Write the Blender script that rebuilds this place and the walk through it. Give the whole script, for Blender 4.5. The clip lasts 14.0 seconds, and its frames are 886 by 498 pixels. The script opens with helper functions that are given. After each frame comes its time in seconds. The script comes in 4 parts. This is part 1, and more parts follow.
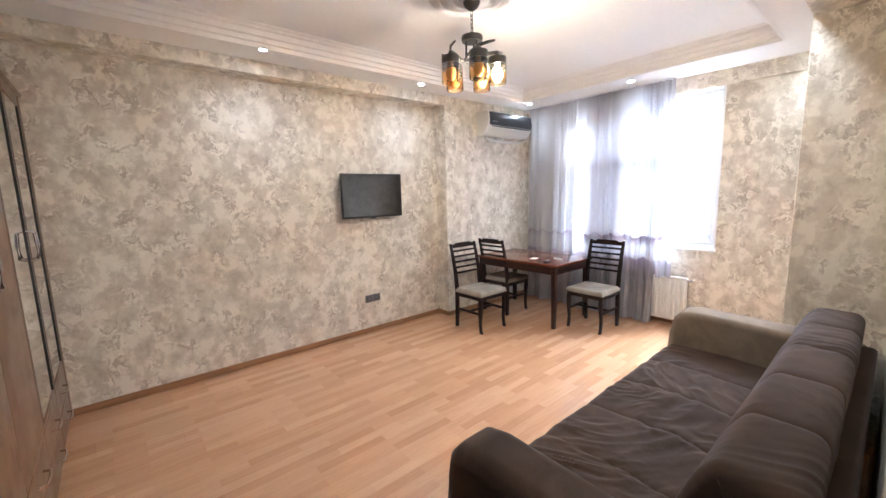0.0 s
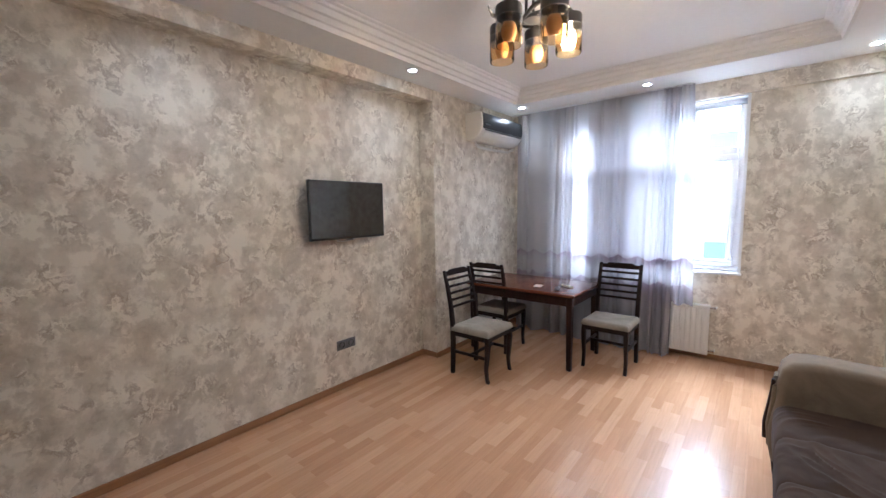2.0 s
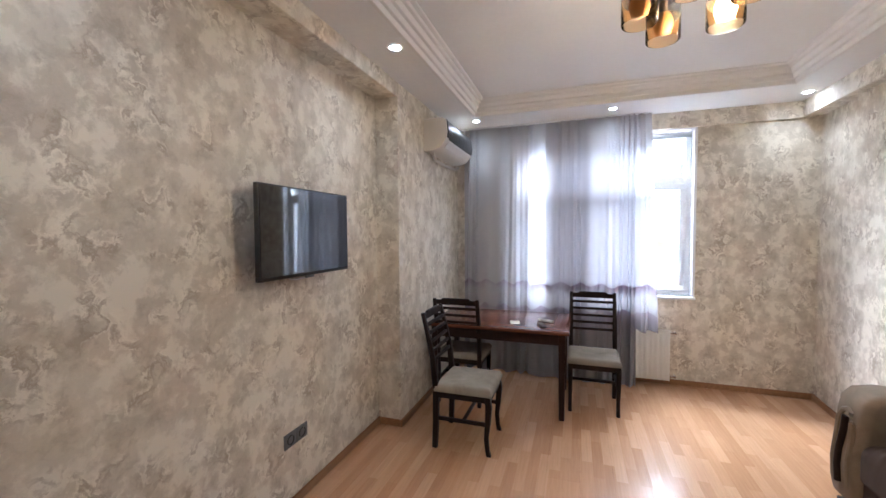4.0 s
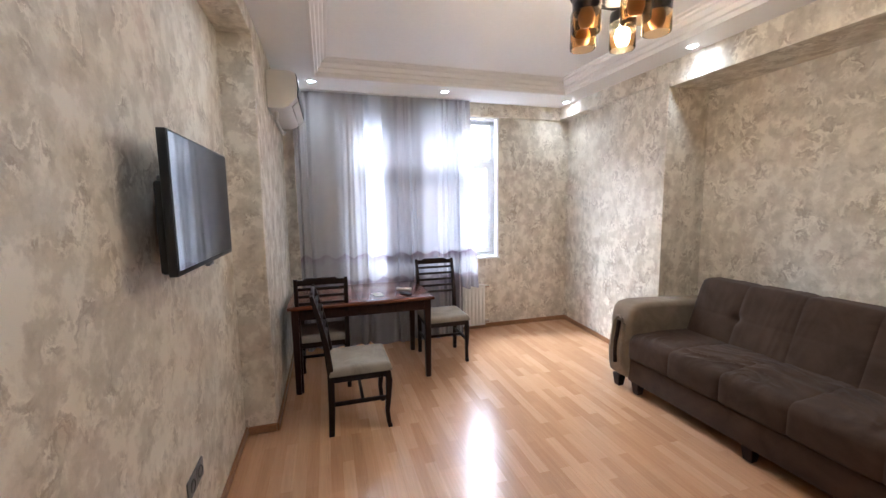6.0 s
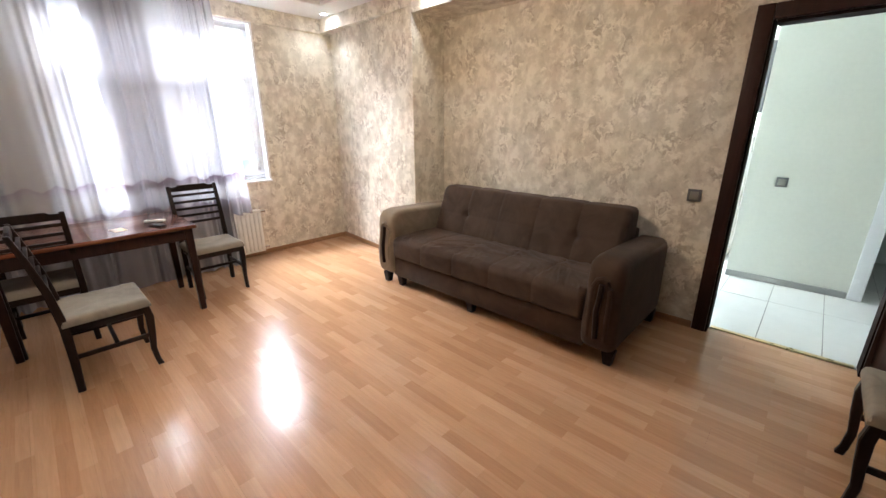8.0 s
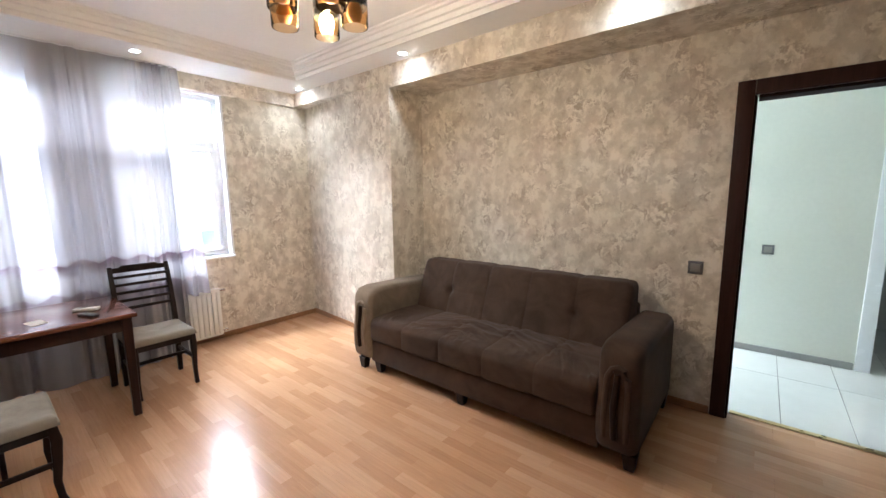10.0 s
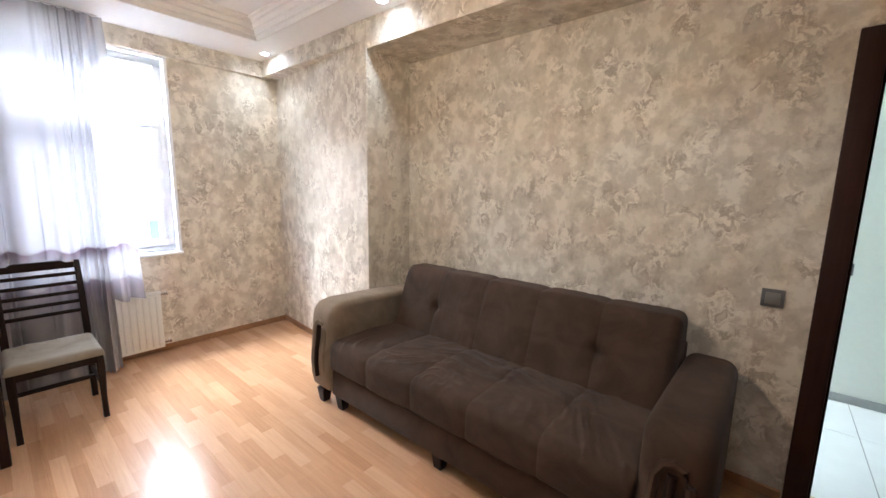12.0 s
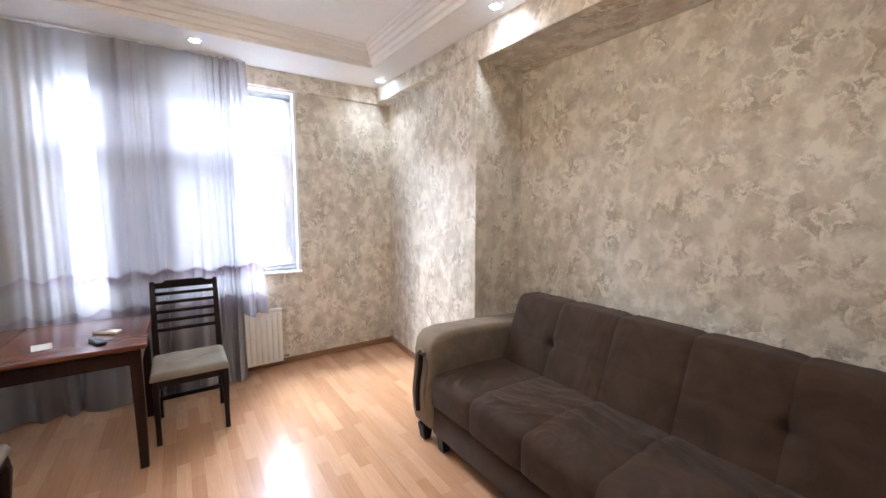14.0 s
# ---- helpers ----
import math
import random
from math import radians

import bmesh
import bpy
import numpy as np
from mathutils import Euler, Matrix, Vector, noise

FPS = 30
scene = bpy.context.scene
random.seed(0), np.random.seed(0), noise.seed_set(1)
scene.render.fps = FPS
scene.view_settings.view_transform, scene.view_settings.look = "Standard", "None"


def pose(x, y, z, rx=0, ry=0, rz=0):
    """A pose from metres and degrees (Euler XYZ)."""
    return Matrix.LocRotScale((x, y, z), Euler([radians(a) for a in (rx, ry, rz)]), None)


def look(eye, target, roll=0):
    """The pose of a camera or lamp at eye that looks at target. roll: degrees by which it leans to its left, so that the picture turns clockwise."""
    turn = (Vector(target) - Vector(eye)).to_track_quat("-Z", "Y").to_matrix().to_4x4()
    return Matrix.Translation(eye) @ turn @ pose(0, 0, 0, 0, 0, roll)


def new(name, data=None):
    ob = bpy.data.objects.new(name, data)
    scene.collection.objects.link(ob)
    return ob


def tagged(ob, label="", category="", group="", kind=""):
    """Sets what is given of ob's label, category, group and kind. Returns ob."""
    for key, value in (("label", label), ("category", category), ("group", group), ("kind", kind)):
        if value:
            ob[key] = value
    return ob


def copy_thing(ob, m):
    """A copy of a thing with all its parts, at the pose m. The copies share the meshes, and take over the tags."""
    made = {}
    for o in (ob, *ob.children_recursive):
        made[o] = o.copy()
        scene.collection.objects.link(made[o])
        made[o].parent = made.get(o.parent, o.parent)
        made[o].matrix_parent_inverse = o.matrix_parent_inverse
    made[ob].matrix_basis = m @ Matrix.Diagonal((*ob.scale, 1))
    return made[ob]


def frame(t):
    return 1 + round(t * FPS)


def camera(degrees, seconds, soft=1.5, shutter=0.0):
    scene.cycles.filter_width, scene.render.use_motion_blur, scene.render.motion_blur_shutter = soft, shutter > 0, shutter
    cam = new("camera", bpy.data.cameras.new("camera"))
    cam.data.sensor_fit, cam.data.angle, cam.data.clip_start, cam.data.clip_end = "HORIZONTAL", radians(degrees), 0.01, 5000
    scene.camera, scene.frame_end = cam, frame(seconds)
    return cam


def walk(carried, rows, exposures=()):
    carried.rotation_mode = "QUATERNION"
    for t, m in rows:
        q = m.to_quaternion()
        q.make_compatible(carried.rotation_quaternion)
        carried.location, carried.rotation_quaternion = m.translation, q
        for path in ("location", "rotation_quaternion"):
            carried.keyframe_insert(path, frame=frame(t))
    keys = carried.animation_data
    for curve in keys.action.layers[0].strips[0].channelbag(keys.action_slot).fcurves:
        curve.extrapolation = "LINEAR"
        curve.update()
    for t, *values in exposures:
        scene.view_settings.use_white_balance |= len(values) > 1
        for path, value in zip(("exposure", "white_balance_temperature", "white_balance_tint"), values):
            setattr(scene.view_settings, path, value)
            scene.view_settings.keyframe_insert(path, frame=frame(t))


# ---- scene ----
cam = camera(97.3, 14.0)
PATH = [
    (0, (-0.03, 0.012, 1.508), (1.257, 1.515, 1.223), -1.5),
    (0.5, (0.125, 0.15, 1.532), (1.486, 1.592, 1.27), -1.8),
    (1, (0.181, 0.402, 1.5), (1.617, 1.769, 1.236), -1.3),
    (1.5, (0.127, 0.744, 1.529), (1.562, 2.118, 1.302), -1.2),
    (2, (0.169, 1.041, 1.502), (1.702, 2.308, 1.293), -0.9),
    (4.5, (0.383, 2.564, 1.493), (2.346, 2.925, 1.368), -0.5),
    (5, (0.3, 2.843, 1.49), (2.29, 2.843, 1.285), -0.3),
    (5.5, (0.343, 3.021, 1.462), (2.313, 2.75, 1.249), -0.5),
    (6, (0.378, 3.145, 1.484), (2.283, 2.58, 1.257), -0.8),
    (6.5, (0.248, 3.178, 1.517), (1.9, 2.104, 1.174), -1.0),
    (7, (0.121, 3.19, 1.474), (1.521, 1.855, 0.966), -0.8),
    (7.5, (0.054, 3.156, 1.438), (1.365, 1.782, 0.809), -0.5),
    (10, (0.342, 2.944, 1.469), (1.598, 1.414, 1.187), -0.7),
    (10.5, (0.442, 2.824, 1.456), (1.376, 1.083, 1.149), -0.3),
    (11, (0.494, 2.564, 1.458), (1.409, 0.805, 1.199), 0.7),
    (11.5, (0.549, 2.402, 1.461), (1.622, 0.741, 1.16), 1.0),
    (12, (0.691, 2.292, 1.448), (1.967, 0.784, 1.138), 1.0),
    (12.5, (0.883, 2.19, 1.444), (2.355, 0.868, 1.15), 0.6),
    (13, (0.898, 2.091, 1.454), (2.57, 1.026, 1.189), 0.0),
    (13.5, (0.908, 2.088, 1.453), (2.654, 1.143, 1.207), -0.2),
    (14, (0.912, 2.128, 1.444), (2.555, 1.008, 1.231), 0.0),
]
walk(cam, [(t, look(eye, target, roll)) for t, eye, target, roll in PATH], exposures=[(0.0, 5.1, 5600, 10), (1.0, 4.75, 5450, 10), (2.0, 4.35, 5400, 10), (4.5, 4.25, 5650, 10), (6.0, 4.35, 5700, 10), (7.5, 4.65, 6250, 10), (10.5, 4.55, 5950, 10), (12.0, 4.6, 5850, 10), (14.0, 4.5, 5700, 10)])

# ---- plan, in metres ----
TVY, SOFY, WINX, WESTX = 3.715, -0.028, 4.63, -1.05
COLN = (3.054, 3.525)
COLS = (3.03, 0.411)
CEIL, COFFER = 2.61, 2.735
WY0, WY1, WZ0, WZ1 = 1.204, 2.79, 0.86, 2.46
DX0, DX1, DZ = -0.365, 0.435, 2.015
HALLY = -1.5

# ---- world and sun ----
world = bpy.data.worlds.new("sky")
scene.world = world
world.use_nodes = True
wn = world.node_tree
sky = wn.nodes.new("ShaderNodeTexSky")
sky.sky_type = "NISHITA"
sky.sun_disc = False
sky.sun_elevation, sky.sun_rotation = radians(48), radians(-169)
wn.links.new(sky.outputs[0], wn.nodes["Background"].inputs[0])
wn.nodes["Background"].inputs[1].default_value = 0.15
sun = new("sun", bpy.data.lights.new("sun", "SUN"))
sun.data.energy, sun.data.angle, sun.data.color = 2.0, radians(0.5), (1.0, 0.96, 0.9)
sun.matrix_world = look((-1.5, -8, 9), (0, 0, 0))


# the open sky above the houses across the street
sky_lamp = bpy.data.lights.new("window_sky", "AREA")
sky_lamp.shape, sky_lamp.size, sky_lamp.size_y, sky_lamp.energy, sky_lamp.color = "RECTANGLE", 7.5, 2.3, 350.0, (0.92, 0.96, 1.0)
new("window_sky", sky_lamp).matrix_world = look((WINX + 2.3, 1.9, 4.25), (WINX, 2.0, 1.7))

# ---- materials ----
def material(name, colour=(0.8, 0.8, 0.8), rough=0.5, metal=0.0, **more):
    m = bpy.data.materials.new(name)
    m.use_nodes = True
    b = m.node_tree.nodes["Principled BSDF"]
    b.inputs["Base Color"].default_value = (*colour, 1)
    b.inputs["Roughness"].default_value = rough
    b.inputs["Metallic"].default_value = metal
    for key, value in more.items():
        b.inputs[key.replace("_", " ")].default_value = value
    return m


class Nodes:
    """Small wiring helper for one material."""

    def __init__(self, m):
        self.t = m.node_tree
        self.b = self.t.nodes["Principled BSDF"]
        self.pos = self.add("ShaderNodeNewGeometry").outputs["Position"]

    def add(self, kind, **values):
        n = self.t.nodes.new(kind)
        for key, value in values.items():
            n.inputs[key.replace("_", " ")].default_value = value
        return n

    def link(self, a, b):
        self.t.links.new(a, b)

    def noise(self, scale, detail=3.0, rough=0.55, distort=0.0, vector=None, out="Fac"):
        n = self.add("ShaderNodeTexNoise", Scale=scale, Detail=detail, Roughness=rough, Distortion=distort)
        self.link(vector or self.pos, n.inputs["Vector"])
        return n.outputs[out]

    def stretch(self, sx, sy, sz, vector=None):
        n = self.add("ShaderNodeMapping")
        n.inputs["Scale"].default_value = (sx, sy, sz)
        self.link(vector or self.pos, n.inputs["Vector"])
        return n.outputs[0]

    def ramp(self, fac, *stops):
        n = self.add("ShaderNodeValToRGB")
        e = n.color_ramp.elements
        while len(e) < len(stops):
            e.new(0.5)
        for el, (p, c) in zip(e, stops):
            el.position = p
            el.color = (*c, 1) if isinstance(c, tuple) else (c, c, c, 1)
        self.link(fac, n.inputs[0])
        return n.outputs[0]

    def mix(self, fac, a, b, mode="MIX"):
        n = self.t.nodes.new("ShaderNodeMix")
        n.data_type, n.blend_type = "RGBA", mode
        for socket, value in ((n.inputs[0], fac), (n.inputs[6], a), (n.inputs[7], b)):
            if isinstance(value, tuple):
                socket.default_value = (*value, 1)
            elif isinstance(value, (int, float)):
                socket.default_value = value
            else:
                self.link(value, socket)
        return n.outputs[2]

    def math(self, op, a, b=0.0):
        n = self.t.nodes.new("ShaderNodeMath")
        n.operation = op
        for socket, value in ((n.inputs[0], a), (n.inputs[1], b)):
            if isinstance(value, (int, float)):
                socket.default_value = value
            else:
                self.link(value, socket)
        return n.outputs[0]

    def colour(self, c):
        self.link(c, self.b.inputs["Base Color"])

    def rough(self, r):
        self.link(r, self.b.inputs["Roughness"])

    def bump(self, height, strength=0.2, distance=0.01):
        n = self.add("ShaderNodeBump", Strength=strength, Distance=distance)
        self.link(height, n.inputs["Height"])
        self.link(n.outputs[0], self.b.inputs["Normal"])


def wallpaper_material():
    """Torn cream flakes over taupe, with clusters of dark and pale curls and broad rose and grey drifts."""
    m = material("wallpaper", rough=0.5)
    n = Nodes(m)
    warp = n.add("ShaderNodeVectorMath")
    warp.operation = "MULTIPLY_ADD"
    n.link(n.noise(16.0, 4, 0.65, out="Color"), warp.inputs[0])
    warp.inputs[1].default_value = (0.06, 0.06, 0.06)
    n.link(n.stretch(1.0, 1.0, 0.85), warp.inputs[2])
    v = warp.outputs[0]
    c = n.ramp(n.noise(2.2, 3, 0.55), (0.35, (0.535, 0.48, 0.395)), (0.65, (0.65, 0.59, 0.49)))
    rose = n.ramp(n.noise(3.1, 2), (0.5, 0.0), (0.72, 0.5))
    c = n.mix(rose, c, (0.60, 0.49, 0.41))
    flake = n.noise(9.5, 6, 0.62, 0.0, v)
    c = n.mix(n.ramp(flake, (0.30, 0.75), (0.465, 0.0)), c, (0.38, 0.325, 0.25))
    c = n.mix(n.ramp(flake, (0.495, 0.0), (0.59, 0.75)), c, (0.79, 0.735, 0.63))
    gate = n.ramp(n.noise(6.5, 3), (0.48, 0.0), (0.60, 1.0))
    curl = n.math("SUBTRACT", n.noise(12.0, 4, 0.6, 0.5, v), 0.5)
    dark = n.ramp(n.math("ABSOLUTE", n.math("ADD", curl, 0.06)), (0.0, 0.7), (0.06, 0.0))
    pale = n.ramp(n.math("ABSOLUTE", n.math("SUBTRACT", curl, 0.035)), (0.0, 0.9), (0.05, 0.0))
    c = n.mix(n.math("MULTIPLY", dark, gate), c, (0.33, 0.265, 0.20))
    c = n.mix(n.math("MULTIPLY", pale, gate), c, (0.82, 0.765, 0.66))
    n.colour(c)
    n.rough(n.ramp(flake, (0.42, 0.56), (0.56, 0.36)))
    n.bump(n.mix(0.35, flake, n.noise(70.0, 3)), 0.22, 0.004)
    return m


def plain_material(name, colour, rough, grain=40.0, amount=0.12, bump=0.1, metal=0.0, **more):
    """A colour with broad and fine variation and slight relief."""
    m = material(name, colour, rough, metal, **more)
    n = Nodes(m)
    lo, hi = tuple(c * (1 - amount) for c in colour), tuple(min(1, c * (1 + amount)) for c in colour)
    a = n.ramp(n.noise(2.5, 3), (0.3, lo), (0.7, hi))
    b = n.ramp(n.noise(grain, 3), (0.3, lo), (0.7, hi))
    n.colour(n.mix(0.5, a, b))
    n.rough(n.ramp(n.noise(grain / 3, 3), (0.3, max(0.02, rough * 0.85)), (0.7, min(1, rough * 1.15))))
    if bump:
        n.bump(n.noise(grain * 2, 3), bump, 0.003)
    return m


def wood_material(name, lo, hi, rough, along="x", scale=1.0, **more):
    m = material(name, rough=rough, **more)
    n = Nodes(m)
    s = {"x": (2, 40, 40), "y": (40, 2, 40), "z": (40, 40, 2)}[along]
    v = n.stretch(*(k * scale for k in s))
    n.colour(n.ramp(n.noise(1.0, 5, 0.6, 0.6, v), (0.3, lo), (0.7, hi)))
    n.rough(n.ramp(n.noise(9.0, 3), (0.3, rough * 0.8), (0.7, rough * 1.2)))
    n.bump(n.noise(2.0, 4, vector=v), 0.06, 0.002)
    return m


def laminate_material():
    """Three staves a board, each stave of short blocks of differing tone."""
    m = material("laminate", rough=0.3)
    n = Nodes(m)
    bricks = n.t.nodes.new("ShaderNodeTexBrick")
    bricks.offset, bricks.offset_frequency = 0.37, 2
    for key, value in (("Scale", 1.0), ("Mortar Size", 0.0008), ("Mortar Smooth", 0.2), ("Brick Width", 0.43), ("Row Height", 0.065)):
        bricks.inputs[key].default_value = value
    bricks.inputs["Color1"].default_value = (0.0, 0.0, 0.0, 1)
    bricks.inputs["Color2"].default_value = (1.0, 1.0, 1.0, 1)
    bricks.inputs["Mortar"].default_value = (0.35, 0.35, 0.35, 1)
    n.link(n.pos, bricks.inputs["Vector"])
    tone = n.ramp(bricks.outputs["Color"], (0.0, (0.51, 0.278, 0.15)), (0.5, (0.585, 0.338, 0.192)), (1.0, (0.67, 0.413, 0.25)))
    grain = n.ramp(n.noise(1.0, 5, 0.65, 0.5, n.stretch(4, 70, 1)), (0.3, (0.62, 0.58, 0.55)), (0.7, (1.0, 1.0, 1.0)))
    c = n.mix(0.45, tone, grain, "MULTIPLY")
    info = n.add("ShaderNodeObjectInfo").outputs["Random"]
    c = n.mix(0.16, c, n.ramp(info, (0.0, (0.36, 0.19, 0.09)), (1.0, (0.56, 0.34, 0.18))))
    n.colour(c)
    n.rough(n.ramp(n.noise(5.0, 4, 0.6), (0.2, 0.19), (0.8, 0.25)))
    n.bump(n.noise(1.5, 3, vector=n.stretch(3, 40, 1)), 0.04, 0.002)
    return m


def velvet_material(name, lo, hi):
    m = material(name, rough=0.85, Sheen_Weight=0.06, Sheen_Roughness=0.5, Specular_IOR_Level=0.2)
    n = Nodes(m)
    c = n.ramp(n.noise(5.0, 4, 0.6, 0.8), (0.3, lo), (0.7, hi))
    n.colour(n.mix(n.ramp(n.noise(260.0, 2), (0.4, 0.0), (0.7, 0.35)), c, hi))
    n.bump(n.noise(320.0, 2), 0.15, 0.002)
    return m


def sheer_material():
    """Sheer voile: partly see-through, with a mauve zigzag band and a mauve foot."""
    m = bpy.data.materials.new("voile")
    m.use_nodes = True
    n = Nodes(m)
    t = n.t
    xyz = n.add("ShaderNodeSeparateXYZ")
    n.link(n.pos, xyz.inputs[0])
    y, z = xyz.outputs[1], xyz.outputs[2]
    zig = n.math("PINGPONG", n.math("MULTIPLY", y, 5.2), 0.5)
    zz = n.math("ADD", z, n.math("MULTIPLY", n.math("ADD", zig, n.noise(7.0, 2)), -0.09))
    band = n.ramp(zz, (0.0, 0.0), (0.79, 0.0), (0.89, 1.0), (0.905, 0.0))
    foot = n.ramp(zz, (0.40, 0.28), (0.64, 0.85), (0.655, 0.0))
    blot = n.ramp(n.noise(4.0, 3, vector=n.stretch(1, 1, 0.4)), (0.35, 0.35), (0.6, 1.0))
    mauve = n.math("MULTIPLY", n.math("MAXIMUM", band, foot), blot)
    c = n.mix(mauve, (0.88, 0.87, 0.90), (0.42, 0.33, 0.40))
    dif = n.add("ShaderNodeBsdfDiffuse")
    tra = n.add("ShaderNodeBsdfTranslucent")
    see = n.add("ShaderNodeBsdfTransparent")
    n.link(c, dif.inputs[0])
    n.link(n.mix(1.0, c, (0.26, 0.26, 0.272), "MULTIPLY"), tra.inputs[0])
    weave = n.noise(1.0, 2, vector=n.stretch(300, 300, 300))
    a, b = n.add("ShaderNodeMixShader", Fac=0.6), n.add("ShaderNodeMixShader")
    n.link(dif.outputs[0], a.inputs[1])
    n.link(tra.outputs[0], a.inputs[2])
    n.link(n.math("ADD", n.math("MULTIPLY", weave, 0.15), n.math("ADD", 0.77, n.math("MULTIPLY", mauve, 0.18))), b.inputs[0])
    n.link(see.outputs[0], b.inputs[1])
    n.link(a.outputs[0], b.inputs[2])
    t.links.new(b.outputs[0], t.nodes["Material Output"].inputs[0])
    return m


def glow_material(name, colour, strength):
    m = material(name, colour, 0.5)
    b = m.node_tree.nodes["Principled BSDF"]
    b.inputs["Emission Color"].default_value = (*colour, 1)
    b.inputs["Emission Strength"].default_value = strength
    return m


WALLPAPER = wallpaper_material()
WHITE = plain_material("white_paint", (0.80, 0.79, 0.78), 0.6, 30, 0.03, 0.06)
MOULD = plain_material("moulding_paint", (0.76, 0.74, 0.72), 0.55, 30, 0.03, 0.05)
PVC = plain_material("white_pvc", (0.82, 0.83, 0.85), 0.25, 20, 0.02, 0.0)
BASEWOOD = wood_material("baseboard_wood", (0.24, 0.115, 0.05), (0.34, 0.17, 0.075), 0.4, "x")
LAMINATE = laminate_material()
SCREED = plain_material("screed", (0.12, 0.07, 0.04), 0.9, 20, 0.1)
JAMBWOOD = plain_material("dull_wenge", (0.014, 0.006, 0.004), 0.85, 30, 0.2, 0.0, Specular_IOR_Level=0.1)
WENGE = wood_material("dark_wenge", (0.022, 0.0075, 0.005), (0.042, 0.0145, 0.0095), 0.55, "z", Specular_IOR_Level=0.25)
CHAIRWOOD = wood_material("dark_stained_wood", (0.008, 0.004, 0.003), (0.019, 0.008, 0.0055), 0.45, "z", Specular_IOR_Level=0.25)
TABLETOP = wood_material("red_brown_wood", (0.10, 0.031, 0.017), (0.165, 0.055, 0.03), 0.18, "y")
TABLEWOOD = wood_material("red_dark_wood", (0.012, 0.004, 0.003), (0.030, 0.0095, 0.006), 0.34, "z", Specular_IOR_Level=0.3)
WARDWOOD = wood_material("oak_veneer", (0.17, 0.098, 0.055), (0.25, 0.15, 0.09), 0.35, "z")
VELVET = velvet_material("brown_velvet", (0.034, 0.0186, 0.0112), (0.070, 0.0405, 0.0255))
# the sofa's brown velvet made paler, with window daylight put into the colour
DAYLITVELVET = velvet_material("daylit_velvet", (0.16, 0.122, 0.084), (0.26, 0.203, 0.146))
SEATCLOTH = velvet_material("grey_beige_cloth", (0.20, 0.172, 0.138), (0.32, 0.28, 0.23))
VOILE = sheer_material()
BLACK = plain_material("black_plastic", (0.012, 0.012, 0.013), 0.35, 60, 0.1, 0.03)
SCREEN = material("black_screen", (0.006, 0.006, 0.008), 0.04, IOR=1.8)
ACWHITE = plain_material("cream_plastic", (0.68, 0.66, 0.62), 0.35, 20, 0.03, 0.0)
GREYPL = plain_material("grey_plastic", (0.12, 0.12, 0.125), 0.4, 30, 0.08, 0.0)
ROCKER = plain_material("dull_silver", (0.22, 0.215, 0.20), 0.35, 30, 0.05, 0.0)
CHROME = material("chrome", (0.7, 0.7, 0.72), 0.15, 1.0)
GUN = plain_material("gunmetal", (0.10, 0.095, 0.09), 0.35, 30, 0.1, 0.0, 0.8)
MIRROR = material("mirror_glass", (0.86, 0.88, 0.88), 0.02, 1.0)
AMBER = material("amber_glass", (0.90, 0.68, 0.42), 0.04, Transmission_Weight=1.0, IOR=1.2)
SMOKE = material("smoked_glass", (0.32, 0.32, 0.34), 0.06, Transmission_Weight=0.9, IOR=1.2)
BULBOFF = material("frosted_bulb", (0.62, 0.40, 0.22), 0.3)
BULBON = glow_material("lit_bulb", (1.0, 0.72, 0.36), 5.0)
SPOTGLOW = glow_material("spot_glow", (0.93, 0.97, 1.0), 5.0)
RADWHITE = plain_material("radiator_enamel", (0.80, 0.80, 0.77), 0.3, 20, 0.02, 0.0)
HALLPAINT = plain_material("hall_paint", (0.71, 0.72, 0.65), 0.55, 30, 0.04, 0.05)
TILE = plain_material("pale_tile", (0.72, 0.72, 0.69), 0.18, 8, 0.04, 0.02)
GROUT = plain_material("grout", (0.30, 0.29, 0.27), 0.9, 60, 0.1)
HALLBASE = plain_material("grey_skirting", (0.33, 0.33, 0.32), 0.4, 20, 0.08, 0.0)
BATHWALL = plain_material("bath_wall_tile", (0.55, 0.56, 0.55), 0.3, 8, 0.06, 0.02)
CERAMIC = material("white_ceramic", (0.83, 0.84, 0.85), 0.12)
PINK = plain_material("pale_pink_vinyl", (0.78, 0.64, 0.62), 0.4, 30, 0.04, 0.0)
STEEL = plain_material("brushed_brass", (0.62, 0.50, 0.26), 0.3, 40, 0.1, 0.0, 0.9)
PAPER = plain_material("paper", (0.70, 0.68, 0.62), 0.7, 40, 0.06, 0.0)
STUCCO = plain_material("pale_stucco", (0.62, 0.58, 0.52), 0.8, 6, 0.08, 0.2)
ORANGE = plain_material("orange_render", (0.55, 0.30, 0.15), 0.8, 6, 0.1, 0.1)
DARKGLASS = material("far_glass", (0.16, 0.19, 0.22), 0.1)
GROUND = plain_material("asphalt_ground", (0.06, 0.06, 0.058), 0.9, 3, 0.2, 0.2)
GLASS = bpy.data.materials.new("window_glass")
GLASS.use_nodes = True
gn = Nodes(GLASS)
g_see, g_gloss, g_mix = gn.add("ShaderNodeBsdfTransparent"), gn.add("ShaderNodeBsdfGlossy", Roughness=0.02), gn.add("ShaderNodeMixShader", Fac=0.06)
gn.link(g_see.outputs[0], g_mix.inputs[1])
gn.link(g_gloss.outputs[0], g_mix.inputs[2])
gn.link(g_mix.outputs[0], GLASS.node_tree.nodes["Material Output"].inputs[0])


